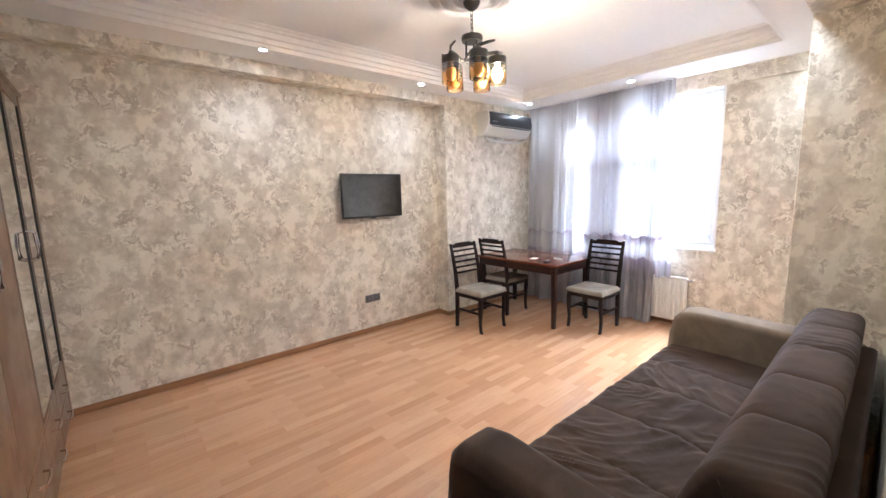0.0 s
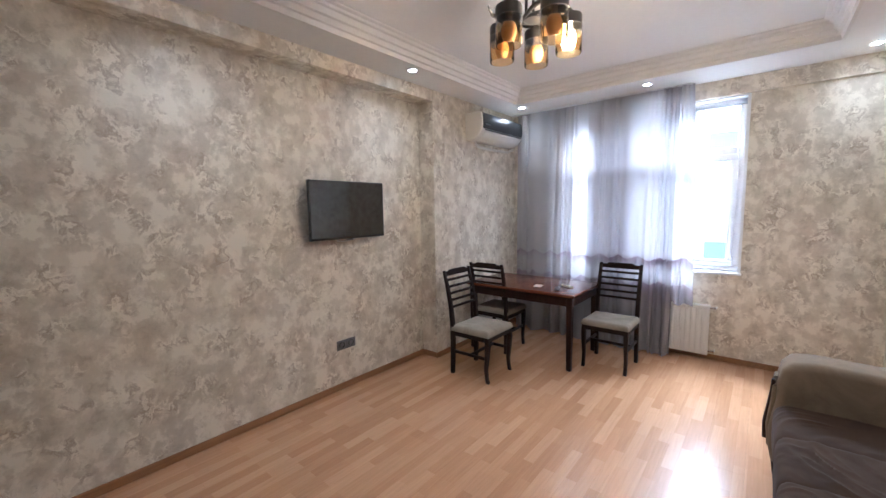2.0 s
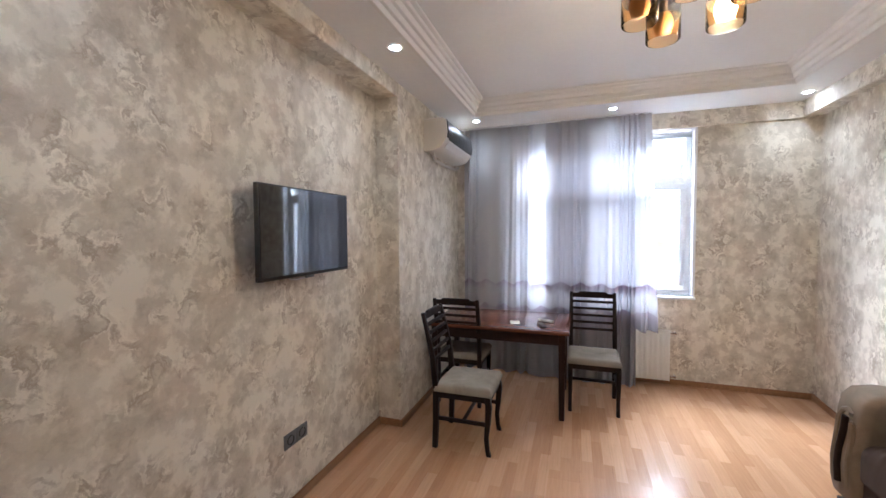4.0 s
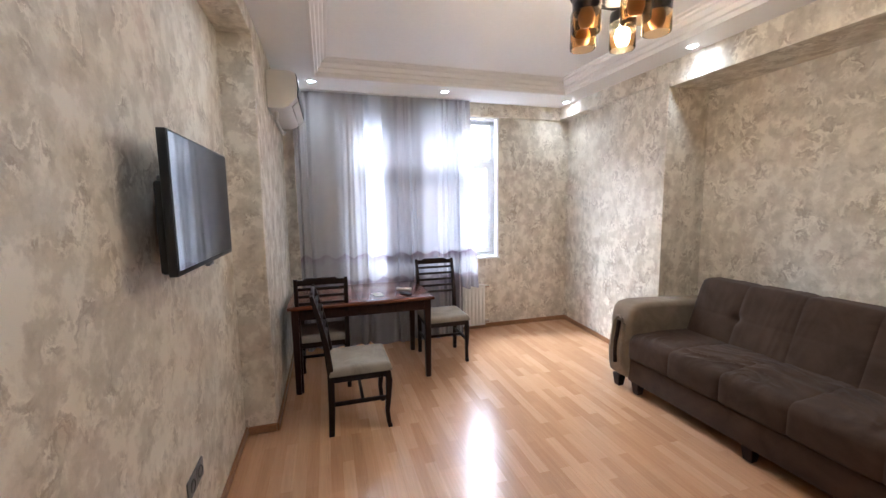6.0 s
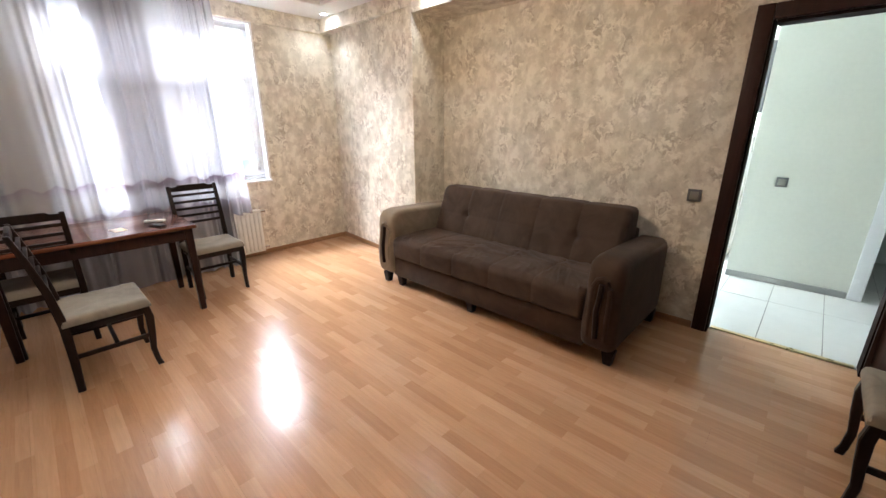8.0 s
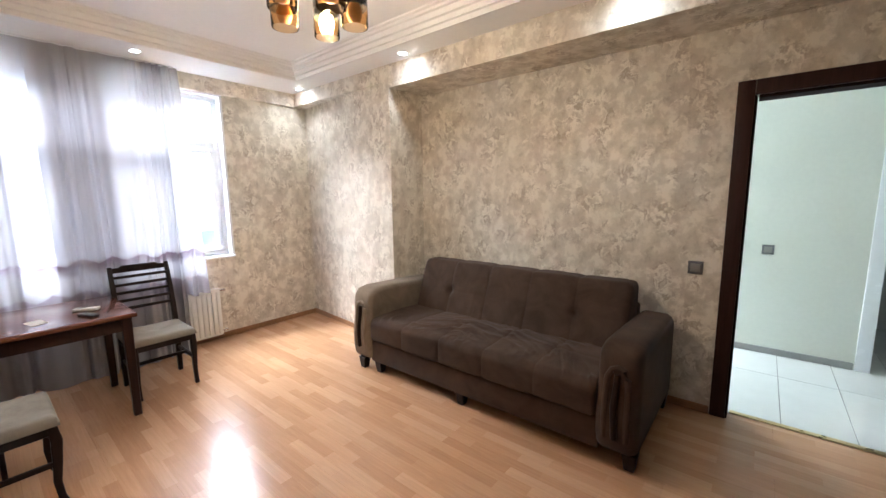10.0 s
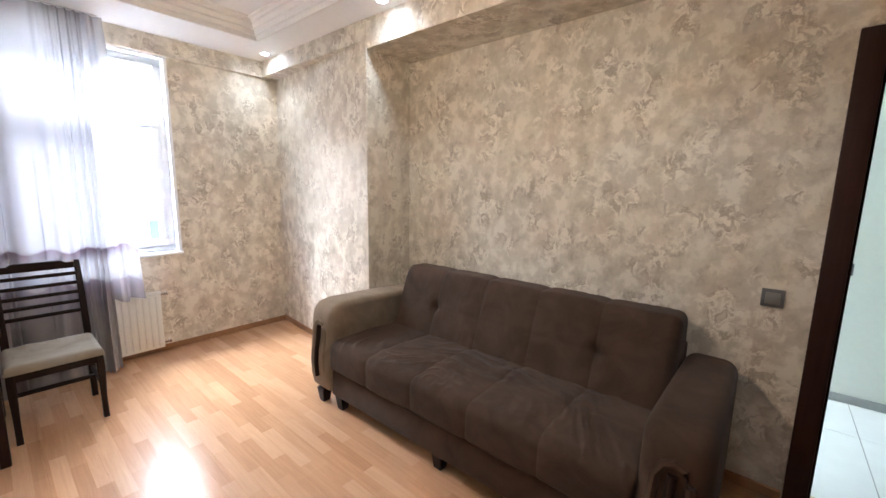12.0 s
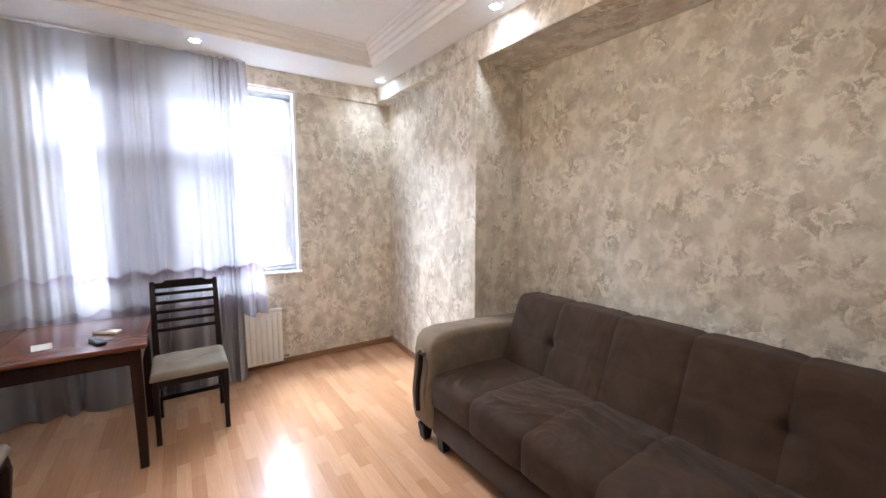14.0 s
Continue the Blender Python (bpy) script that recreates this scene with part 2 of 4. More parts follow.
# ---- mesh helpers ----
def box(bm, x0, y0, z0, x1, y1, z1, m=None):
    vs = [bm.verts.new((x, y, z)) for x in (x0, x1) for y in (y0, y1) for z in (z0, z1)]
    for f in ((0, 1, 3, 2), (4, 6, 7, 5), (0, 4, 5, 1), (2, 3, 7, 6), (0, 2, 6, 4), (1, 5, 7, 3)):
        bm.faces.new([vs[k] for k in f])
    if m:
        bmesh.ops.transform(bm, matrix=m, verts=vs)
    return bm


def boxes(*specs):
    bm = bmesh.new()
    for s in specs:
        box(bm, *s)
    return bm


def soft(bm, width, segments=2, limit=35):
    bmesh.ops.remove_doubles(bm, verts=bm.verts, dist=1e-5)
    edges = [e for e in bm.edges if len(e.link_faces) == 2 and e.calc_face_angle(0) > radians(limit)]
    bmesh.ops.bevel(bm, geom=edges, offset=width, segments=segments, affect="EDGES", profile=0.5, clamp_overlap=True)
    return bm


def sbox(x0, y0, z0, x1, y1, z1, width=0.004, segments=2):
    return soft(boxes((x0, y0, z0, x1, y1, z1)), width, segments)


def prism(points, z0, z1):
    bm = bmesh.new()
    lo = [bm.verts.new((x, y, z0)) for x, y in points]
    hi = [bm.verts.new((x, y, z1)) for x, y in points]
    k = len(points)
    bm.faces.new(hi)
    bm.faces.new(lo[::-1])
    for i in range(k):
        bm.faces.new((lo[i], lo[(i + 1) % k], hi[(i + 1) % k], hi[i]))
    return bm


def lathe(profile, steps=32, bm=None, m=None):
    """Turns (radius, z) round the z axis."""
    bm = bm or bmesh.new()
    rings = []
    for r, z in profile:
        if r < 1e-6:
            rings.append([bm.verts.new((0, 0, z))])
        else:
            rings.append([bm.verts.new((r * math.cos(a), r * math.sin(a), z)) for a in (2 * math.pi * i / steps for i in range(steps))])
    for a, b in zip(rings, rings[1:]):
        for i in range(steps):
            j = (i + 1) % steps
            if len(a) == 1 and len(b) == 1:
                continue
            if len(a) == 1:
                bm.faces.new((a[0], b[j], b[i]))
            elif len(b) == 1:
                bm.faces.new((a[i], a[j], b[0]))
            else:
                bm.faces.new((a[i], a[j], b[j], b[i]))
    if m:
        bmesh.ops.transform(bm, matrix=m, verts=[v for r in rings for v in r])
    return bm


def tube(points, radius, steps=10, bm=None, flat=1.0):
    """A round (or flattened) bar along points; radius may be a list."""
    bm = bm or bmesh.new()
    pts = [Vector(p) for p in points]
    rad = radius if isinstance(radius, (list, tuple)) else [radius] * len(pts)
    rings = []
    for i, p in enumerate(pts):
        d = (pts[min(i + 1, len(pts) - 1)] - pts[max(i - 1, 0)]).normalized()
        u = d.cross(Vector((0, 0, 1)) if abs(d.z) < 0.95 else Vector((1, 0, 0))).normalized()
        v = u.cross(d).normalized()
        rings.append([bm.verts.new(p + rad[i] * (math.cos(a) * u + flat * math.sin(a) * v)) for a in (2 * math.pi * k / steps for k in range(steps))])
    for a, b in zip(rings, rings[1:]):
        for k in range(steps):
            bm.faces.new((a[k], a[(k + 1) % steps], b[(k + 1) % steps], b[k]))
    bm.faces.new(rings[0][::-1])
    bm.faces.new(rings[-1])
    return bm


def bar(path, w, d):
    """A squared bar along a path of (x, y, z), w wide in x and d deep in y."""
    bm = bmesh.new()
    rings = []
    for i, (x, y, z) in enumerate(path):
        ww, dd = (w[i] if isinstance(w, (list, tuple)) else w) / 2, (d[i] if isinstance(d, (list, tuple)) else d) / 2
        rings.append([bm.verts.new((x + a * ww, y + b * dd, z)) for a, b in ((-1, -1), (1, -1), (1, 1), (-1, 1))])
    for a, b in zip(rings, rings[1:]):
        for k in range(4):
            bm.faces.new((a[k], a[(k + 1) % 4], b[(k + 1) % 4], b[k]))
    bm.faces.new(rings[0][::-1])
    bm.faces.new(rings[-1])
    return soft(bm, 0.004, 1, 40)


def mesh_of(name, bm, mat, smooth=False):
    bmesh.ops.recalc_face_normals(bm, faces=bm.faces)
    me = bpy.data.meshes.new(name)
    bm.to_mesh(me)
    bm.free()
    me.materials.append(mat)
    if smooth:
        me.polygons.foreach_set("use_smooth", [True] * len(me.polygons))
        me.set_sharp_from_angle(angle=radians(40))
    return me


def part(name, bm, mat, parent, label="", smooth=True):
    ob = new(name, mesh_of(name, bm, mat, smooth))
    ob.parent = parent
    return tagged(ob, label) if label else ob


def thing(name, label, category, group="", at=None):
    ob = new(name)
    if at is not None:
        ob.matrix_basis = at
    return tagged(ob, label, category, group)


def single(name, bm, mat, label, category, group="", at=None, smooth=True):
    ob = new(name, mesh_of(name, bm, mat, smooth))
    if at is not None:
        ob.matrix_basis = at
    return tagged(ob, label, category, group)


def structure(name, bm, mat, label, category="wall", smooth=False):
    return tagged(new(name, mesh_of(name, bm, mat, smooth)), label, category, "", "structure")


# ---- walls, beams and ceiling ----
structure("wall_north", boxes((WESTX - 0.15, TVY, 0, COLN[0], TVY + 0.15, 2.9)), WALLPAPER, "mottled grey-beige wallpapered wall behind the television")
structure("column_north", soft(boxes((COLN[0], COLN[1], 0, WINX, TVY + 0.15, 2.9)), 0.006, 2), WALLPAPER, "wallpapered pier beside the window wall", "pier")
structure("beam_north", soft(boxes((WESTX, COLN[1], 2.505, COLN[0] - 0.002, TVY, 2.9)), 0.006, 2), WALLPAPER, "wallpapered ceiling beam above the television wall", "beam")
structure("wall_south", boxes((WESTX - 0.15, SOFY - 0.122, 0, DX0, SOFY, 2.9), (DX1, SOFY - 0.122, 0, WINX, SOFY, 2.9), (DX0, SOFY - 0.122, DZ, DX1, SOFY, 2.9)), WALLPAPER, "mottled grey-beige wallpapered wall with a doorway")
structure("column_south", soft(prism([(COLS[0], COLS[1]), (WINX, 0.265), (WINX, SOFY), (COLS[0], SOFY)], 0, 2.9), 0.006, 2), WALLPAPER, "wallpapered pier between sofa and window wall", "pier")
structure("beam_south", soft(boxes((WESTX, SOFY, 2.412, COLS[0] - 0.002, COLS[1], 2.9)), 0.006, 2), WALLPAPER, "wallpapered ceiling beam above the sofa wall", "beam")
structure("beam_south_end", soft(boxes((COLS[0] + 0.004, 0.25, 2.47, WINX - 0.034, COLS[1] + 0.004, 2.9)), 0.005, 2), WALLPAPER, "wallpapered end of the ceiling beam over the pier", "beam")
structure("wall_east", boxes((WINX, SOFY - 0.15, 0, WINX + 0.25, WY0, 2.9), (WINX, WY1, 0, WINX + 0.25, TVY + 0.15, 2.9), (WINX, WY0, 0, WINX + 0.25, WY1, WZ0), (WINX, WY0, WZ1, WINX + 0.25, WY1, 2.9)), WALLPAPER, "wallpapered outer wall with a tall window opening")
structure("beam_east", soft(boxes((WINX - 0.03, 0.262, WZ1 + 0.004, WINX - 0.001, COLN[1], 2.9)), 0.004, 1), WALLPAPER, "shallow wallpapered band above the window", "beam")
structure("wall_west", boxes((WESTX - 0.15, SOFY, 0, WESTX, TVY, 2.9)), WALLPAPER, "wallpapered wall behind the wardrobe")

CX0, CX1, CY0, CY1 = -0.45, 4.07, 0.69, 3.2
ceil_bm = boxes((WESTX, COLS[1], CEIL, CX0, COLN[1], 2.9), (CX1, 0.262, CEIL, WINX, COLN[1], 2.9), (CX0, COLS[1], CEIL, CX1, CY0, 2.9), (CX0, CY1, CEIL, CX1, COLN[1], 2.9), (CX0, CY0, COFFER, CX1, CY1, 2.9))
structure("ceiling", ceil_bm, WHITE, "white plaster ceiling with a recessed centre", "ceiling")


def coffer_moulding():
    """A stepped cornice running round the inside of the recess."""
    prof = [(0.0, CEIL - 0.012), (0.014, CEIL - 0.012), (0.02, CEIL + 0.018), (0.038, CEIL + 0.022), (0.044, CEIL + 0.052), (0.062, CEIL + 0.058), (0.068, CEIL + 0.092), (0.086, CEIL + 0.098), (0.092, CEIL + 0.112), (0.115, CEIL + 0.117), (0.12, COFFER)]
    bm = bmesh.new()
    rings = []
    for d, z in [(-0.006, CEIL - 0.012)] + prof:
        rings.append([bm.verts.new(p) for p in ((CX0 + d, CY0 + d, z), (CX1 - d, CY0 + d, z), (CX1 - d, CY1 - d, z), (CX0 + d, CY1 - d, z))])
    for a, b in zip(rings, rings[1:]):
        for k in range(4):
            bm.faces.new((a[k], a[(k + 1) % 4], b[(k + 1) % 4], b[k]))
    return bm


structure("trim_coffer", coffer_moulding(), MOULD, "stepped white plaster cornice round the ceiling recess", "cornice")


def medallion():
    p = [(0.0, 0.0), (0.02, -0.03), (0.075, -0.034), (0.085, -0.02), (0.12, -0.018), (0.13, -0.036), (0.155, -0.04), (0.17, -0.022), (0.20, -0.018), (0.215, -0.03), (0.245, -0.03), (0.26, -0.012), (0.275, 0.0)]
    return lathe(p, 48)


single("ceiling_medallion", medallion(), WHITE, "round white plaster rosette with stepped rings on the ceiling", "rosette", at=pose(1.88, 1.90, COFFER))

# baseboards
BB = 0.055


def baseboard(x0, y0, x1, y1, name="baseboard"):
    structure(name, soft(boxes((x0, y0, 0.001, x1, y1, BB)), 0.006, 2), BASEWOOD, "brown wooden baseboard along the wall", "baseboard")


baseboard(WESTX, TVY - 0.016, COLN[0], TVY - 0.001, "baseboard_north")
baseboard(COLN[0] - 0.016, COLN[1], COLN[0] - 0.001, TVY - 0.017, "baseboard_pier")
baseboard(COLN[0] - 0.016, COLN[1] - 0.016, WINX - 0.017, COLN[1] - 0.001, "baseboard_pier_face")
baseboard(WINX - 0.016, 0.28, WINX - 0.001, COLN[1] - 0.001, "baseboard_east")
structure("baseboard_south_pier", soft(prism([(COLS[0], COLS[1] + 0.016), (WINX - 0.001, 0.281), (WINX - 0.001, 0.266), (COLS[0], COLS[1] + 0.001)], 0.001, BB), 0.005, 2), BASEWOOD, "brown wooden baseboard along the pier", "baseboard")
baseboard(0.52, SOFY + 0.001, COLS[0], SOFY + 0.016, "baseboard_south")


# ---- window ----
def window():
    w = new("window_1")
    tagged(w, "white plastic three-light window with transoms over a bright street", "window", "", "structure")
    x0, x1 = WINX + 0.085, WINX + 0.145
    reveal = boxes((WINX - 0.004, WY0 - 0.014, WZ0 + 0.004, x1, WY0 + 0.01, WZ1 - 0.004), (WINX - 0.004, WY1 - 0.01, WZ0 + 0.004, x1, WY1 + 0.014, WZ1 - 0.004), (WINX - 0.004, WY0 - 0.014, WZ1 - 0.012, x1, WY1 + 0.014, WZ1 + 0.012))
    part("reveal", reveal, PVC, w)
    part("window_sill", soft(boxes((WINX - 0.025, WY0 - 0.02, WZ0 - 0.022, x1 + 0.05, WY1 + 0.02, WZ0 + 0.003)), 0.006, 2), PVC, w, "white plastic sill")
    f = 0.055
    ys = [WY0 + 0.01, WY0 + 0.43, WY1 - 0.43, WY1 - 0.01]
    z0, z1, zt = WZ0 + 0.004, WZ1 - 0.012, 1.985
    fr = bmesh.new()
    box(fr, x0, ys[0], z0, x1, ys[3], z0 + f)
    box(fr, x0, ys[0], z1 - f, x1, ys[3], z1)
    box(fr, x0, ys[0], z0 + f, x1, ys[0] + f, z1 - f)
    box(fr, x0, ys[3] - f, z0 + f, x1, ys[3], z1 - f)
    for y in ys[1:3]:
        box(fr, x0 + 0.002, y - 0.035, z0 + f, x1 - 0.002, y + 0.035, z1 - f)
    part("window_frame", soft(fr, 0.005, 1), PVC, w)
    for a, b in zip(ys, ys[1:]):
        a2, b2 = a + (f if a == ys[0] else 0.037), b - (f if b == ys[3] else 0.037)
        part("transom", soft(boxes((x0 + 0.003, a2, zt - 0.035, x1 - 0.003, b2, zt + 0.035)), 0.005, 1), PVC, w)
        s = 0.045
        sash = boxes((x0 - 0.012, a2 - 0.008, z0 + f - 0.008, x1 - 0.01, b2 + 0.008, z0 + f + s), (x0 - 0.012, a2 - 0.008, zt - 0.035 - s, x1 - 0.01, b2 + 0.008, zt - 0.028), (x0 - 0.012, a2 - 0.008, z0 + f + s, x1 - 0.01, a2 + s, zt - 0.035 - s), (x0 - 0.012, b2 - s, z0 + f + s, x1 - 0.01, b2 + 0.008, zt - 0.035 - s))
        sh = part("sash", soft(sash, 0.004, 1), PVC, w)
        for zz0, zz1, aa, bb in ((z0 + f + s, zt - 0.035 - s, a2 + s, b2 - s), (zt + 0.035, z1 - f, a2, b2)):
            p = part("pane", boxes((x0 + 0.02, aa - 0.003, zz0 - 0.003, x0 + 0.026, bb + 0.003, zz1 + 0.003)), GLASS, w, smooth=False)
            p.visible_shadow = False
        if a == ys[1]:
            part("handle", tube([(x0 - 0.014, a2 + 0.02, 1.45), (x0 - 0.045, a2 + 0.02, 1.45), (x0 - 0.045, a2 + 0.02, 1.34)], 0.008, 8), PVC, sh)
        if a == ys[0]:
            part("hinge", soft(boxes((x0 - 0.02, a2 - 0.012, 1.72, x0 - 0.012, a2 + 0.004, 1.79)), 0.003, 1), PVC, sh)
            part("hinge", soft(boxes((x0 - 0.02, a2 - 0.012, 1.0, x0 - 0.012, a2 + 0.004, 1.07)), 0.003, 1), PVC, sh)


window()


# ---- doorway ----
def doorway():
    d = new("door_1")
    tagged(d, "dark brown wooden door frame round an open doorway", "door frame", "", "structure")
    w, y0, y1 = 0.08, SOFY - 0.15, SOFY + 0.016
    for a, b in ((DX1 - 0.004, DX1 + w), (DX0 - w, DX0 + 0.004)):
        part("architrave", soft(boxes((a, SOFY + 0.001, 0.001, b, y1, DZ + w)), 0.005, 2), WENGE, d)
        part("architrave", soft(boxes((a, SOFY - 0.14, 0.001, b, SOFY - 0.124, DZ + w)), 0.005, 2), WENGE, d)
    part("head_architrave", soft(boxes((DX0 + 0.005, SOFY + 0.001, DZ - 0.004, DX1 - 0.005, y1, DZ + w)), 0.005, 2), WENGE, d)
    part("jamb", boxes((DX1 - 0.014, SOFY - 0.13, 0.001, DX1 - 0.004, SOFY + 0.002, DZ - 0.003)), JAMBWOOD, d, smooth=False)
    part("jamb", boxes((DX0 + 0.002, SOFY - 0.13, 0.001, DX0 + 0.012, SOFY + 0.002, DZ - 0.003)), JAMBWOOD, d, smooth=False)
    part("head_jamb", boxes((DX0 + 0.022, SOFY - 0.13, DZ - 0.022, DX1 - 0.022, SOFY + 0.002, DZ - 0.005)), JAMBWOOD, d, smooth=False)
    part("threshold", soft(boxes((DX0 + 0.023, SOFY - 0.125, 0.001, DX1 - 0.023, SOFY - 0.085, 0.009)), 0.003, 1), STEEL, d, "worn brass threshold strip")


def petal(bm, angle, size):
    """One petal with a notched tip, flat against the x-z plane, 2 mm thick."""
    outline = [(0.12, 0.0), (0.3, 0.16), (0.6, 0.38), (0.85, 0.42), (1.0, 0.28), (0.97, 0.07), (0.9, 0.0), (0.99, -0.09), (1.0, -0.3), (0.84, -0.42), (0.6, -0.38), (0.3, -0.15)]
    ca, sa = math.cos(angle), math.sin(angle)
    top = [bm.verts.new((size * (u * ca - v * sa), -0.003, size * (u * sa + v * ca))) for u, v in outline]
    low = [bm.verts.new((v.co.x, 0.0, v.co.z)) for v in top]
    bm.faces.new(top)
    k = len(top)
    for i in range(k):
        bm.faces.new((top[i], low[i], low[(i + 1) % k], top[(i + 1) % k]))


def door_leaf():
    d = thing("door", "dark brown wooden door leaf standing open into the room", "door", at=pose(DX0 + 0.004, SOFY - 0.012, 0, 0, 0, 129))
    part("panel", sbox(0.0, 0.0, 0.008, 0.79, 0.038, 2.0, 0.003), WENGE, d)
    for y, s in ((-0.001, -1), (0.039, 1)):
        h = part("handle", tube([(0.73, y, 1.0), (0.73, y + s * 0.045, 1.0), (0.62, y + s * 0.05, 1.0)], 0.009), CHROME, d, "chrome lever handle")
        part("plate", soft(boxes((0.71, min(y, y + s * 0.006), 0.93, 0.75, max(y, y + s * 0.006), 1.1)), 0.002, 1), CHROME, h)
    for z in (0.25, 1.75):
        part("hinge", lathe([(0, z), (0.008, z), (0.008, z + 0.09), (0, z + 0.09)], 12), WENGE, d)
    f = thing("flower_sticker", "pale pink five-petalled flower sticker with dark stamens on the door", "sticker", at=pose(DX0 + 0.004, SOFY - 0.012, 0, 0, 0, 129) @ pose(0.168, -0.0005, 1.66))
    for i in range(5):
        bm = bmesh.new()
        petal(bm, radians(20 + 72 * i), 0.08)
        part("petal", bm, PINK, f, smooth=False)
        a = radians(20 + 72 * i)
        part("stamen", tube([(0.006 * math.cos(a), -0.004, 0.006 * math.sin(a)), (0.034 * math.cos(a), -0.004, 0.034 * math.sin(a))], [0.0026, 0.0012], 6), BLACK, f, "thin dark stamen")


doorway()
door_leaf()


# ---- sofa ----
def cushion(lx, ly, lz, cols, rows, puff, wrinkle, seed, nx=90, ny=40, edge=0.05, tufts=()):
    """A padded slab: top face quilted into cols x rows, with creases; sides rounded. Origin at its lower corner."""
    bm = bmesh.new()
    grid = []
    for i in range(nx + 1):
        row = []
        for j in range(ny + 1):
            u, v = i / nx, j / ny
            x, y = u * lx, v * ly
            cu, cv = abs((u * cols) % 1 - 0.5) * 2, abs((v * rows) % 1 - 0.5) * 2
            seam = 1 - math.exp(-((1 - cu) * lx / cols / 2 / 0.022)) if 0.02 < u < 0.98 else 1
            if rows > 1 and 0.05 < v < 0.95:
                seam = min(seam, 0.45 + 0.55 * (1 - math.exp(-((1 - cv) * ly / rows / 2 / 0.02))))
            z = lz - puff * (1 - seam)
            for tu, tv in tufts:
                z -= 0.028 * math.exp(-(((u - tu) * lx) ** 2 + ((v - tv) * ly) ** 2) / 0.0012)
            ang = 0.7 * math.sin(3.1 * u + seed) + 0.9
            s = x * math.cos(ang) + y * math.sin(ang)
            w = noise.noise(Vector((s * 9, (x * math.sin(ang) - y * math.cos(ang)) * 4.0, seed)))
            w2 = noise.noise(Vector((x * 5, y * 5, seed + 7)))
            z += wrinkle * ((1 - abs(w)) ** 4 * 1.6 - 0.5) * max(0.0, 0.55 + 1.1 * w2)
            d = min(x, lx - x, y, ly - y)
            if d < edge:
                z -= edge * (1 - math.sqrt(max(0.0, 1 - (1 - d / edge) ** 2)))
            row.append(bm.verts.new((x, y, z)))
        grid.append(row)
    for i in range(nx):
        for j in range(ny):
            bm.faces.new((grid[i][j], grid[i + 1][j], grid[i + 1][j + 1], grid[i][j + 1]))
    rim = [grid[i][0] for i in range(nx + 1)] + [grid[nx][j] for j in range(1, ny + 1)] + [grid[i][ny] for i in range(nx - 1, -1, -1)] + [grid[0][j] for j in range(ny - 1, 0, -1)]
    low = [bm.verts.new((v.co.x, v.co.y, 0.0)) for v in rim]
    for i in range(len(rim)):
        k = (i + 1) % len(rim)
        bm.faces.new((rim[i], low[i], low[k], rim[k]))
    bm.faces.new(low)
    return bm


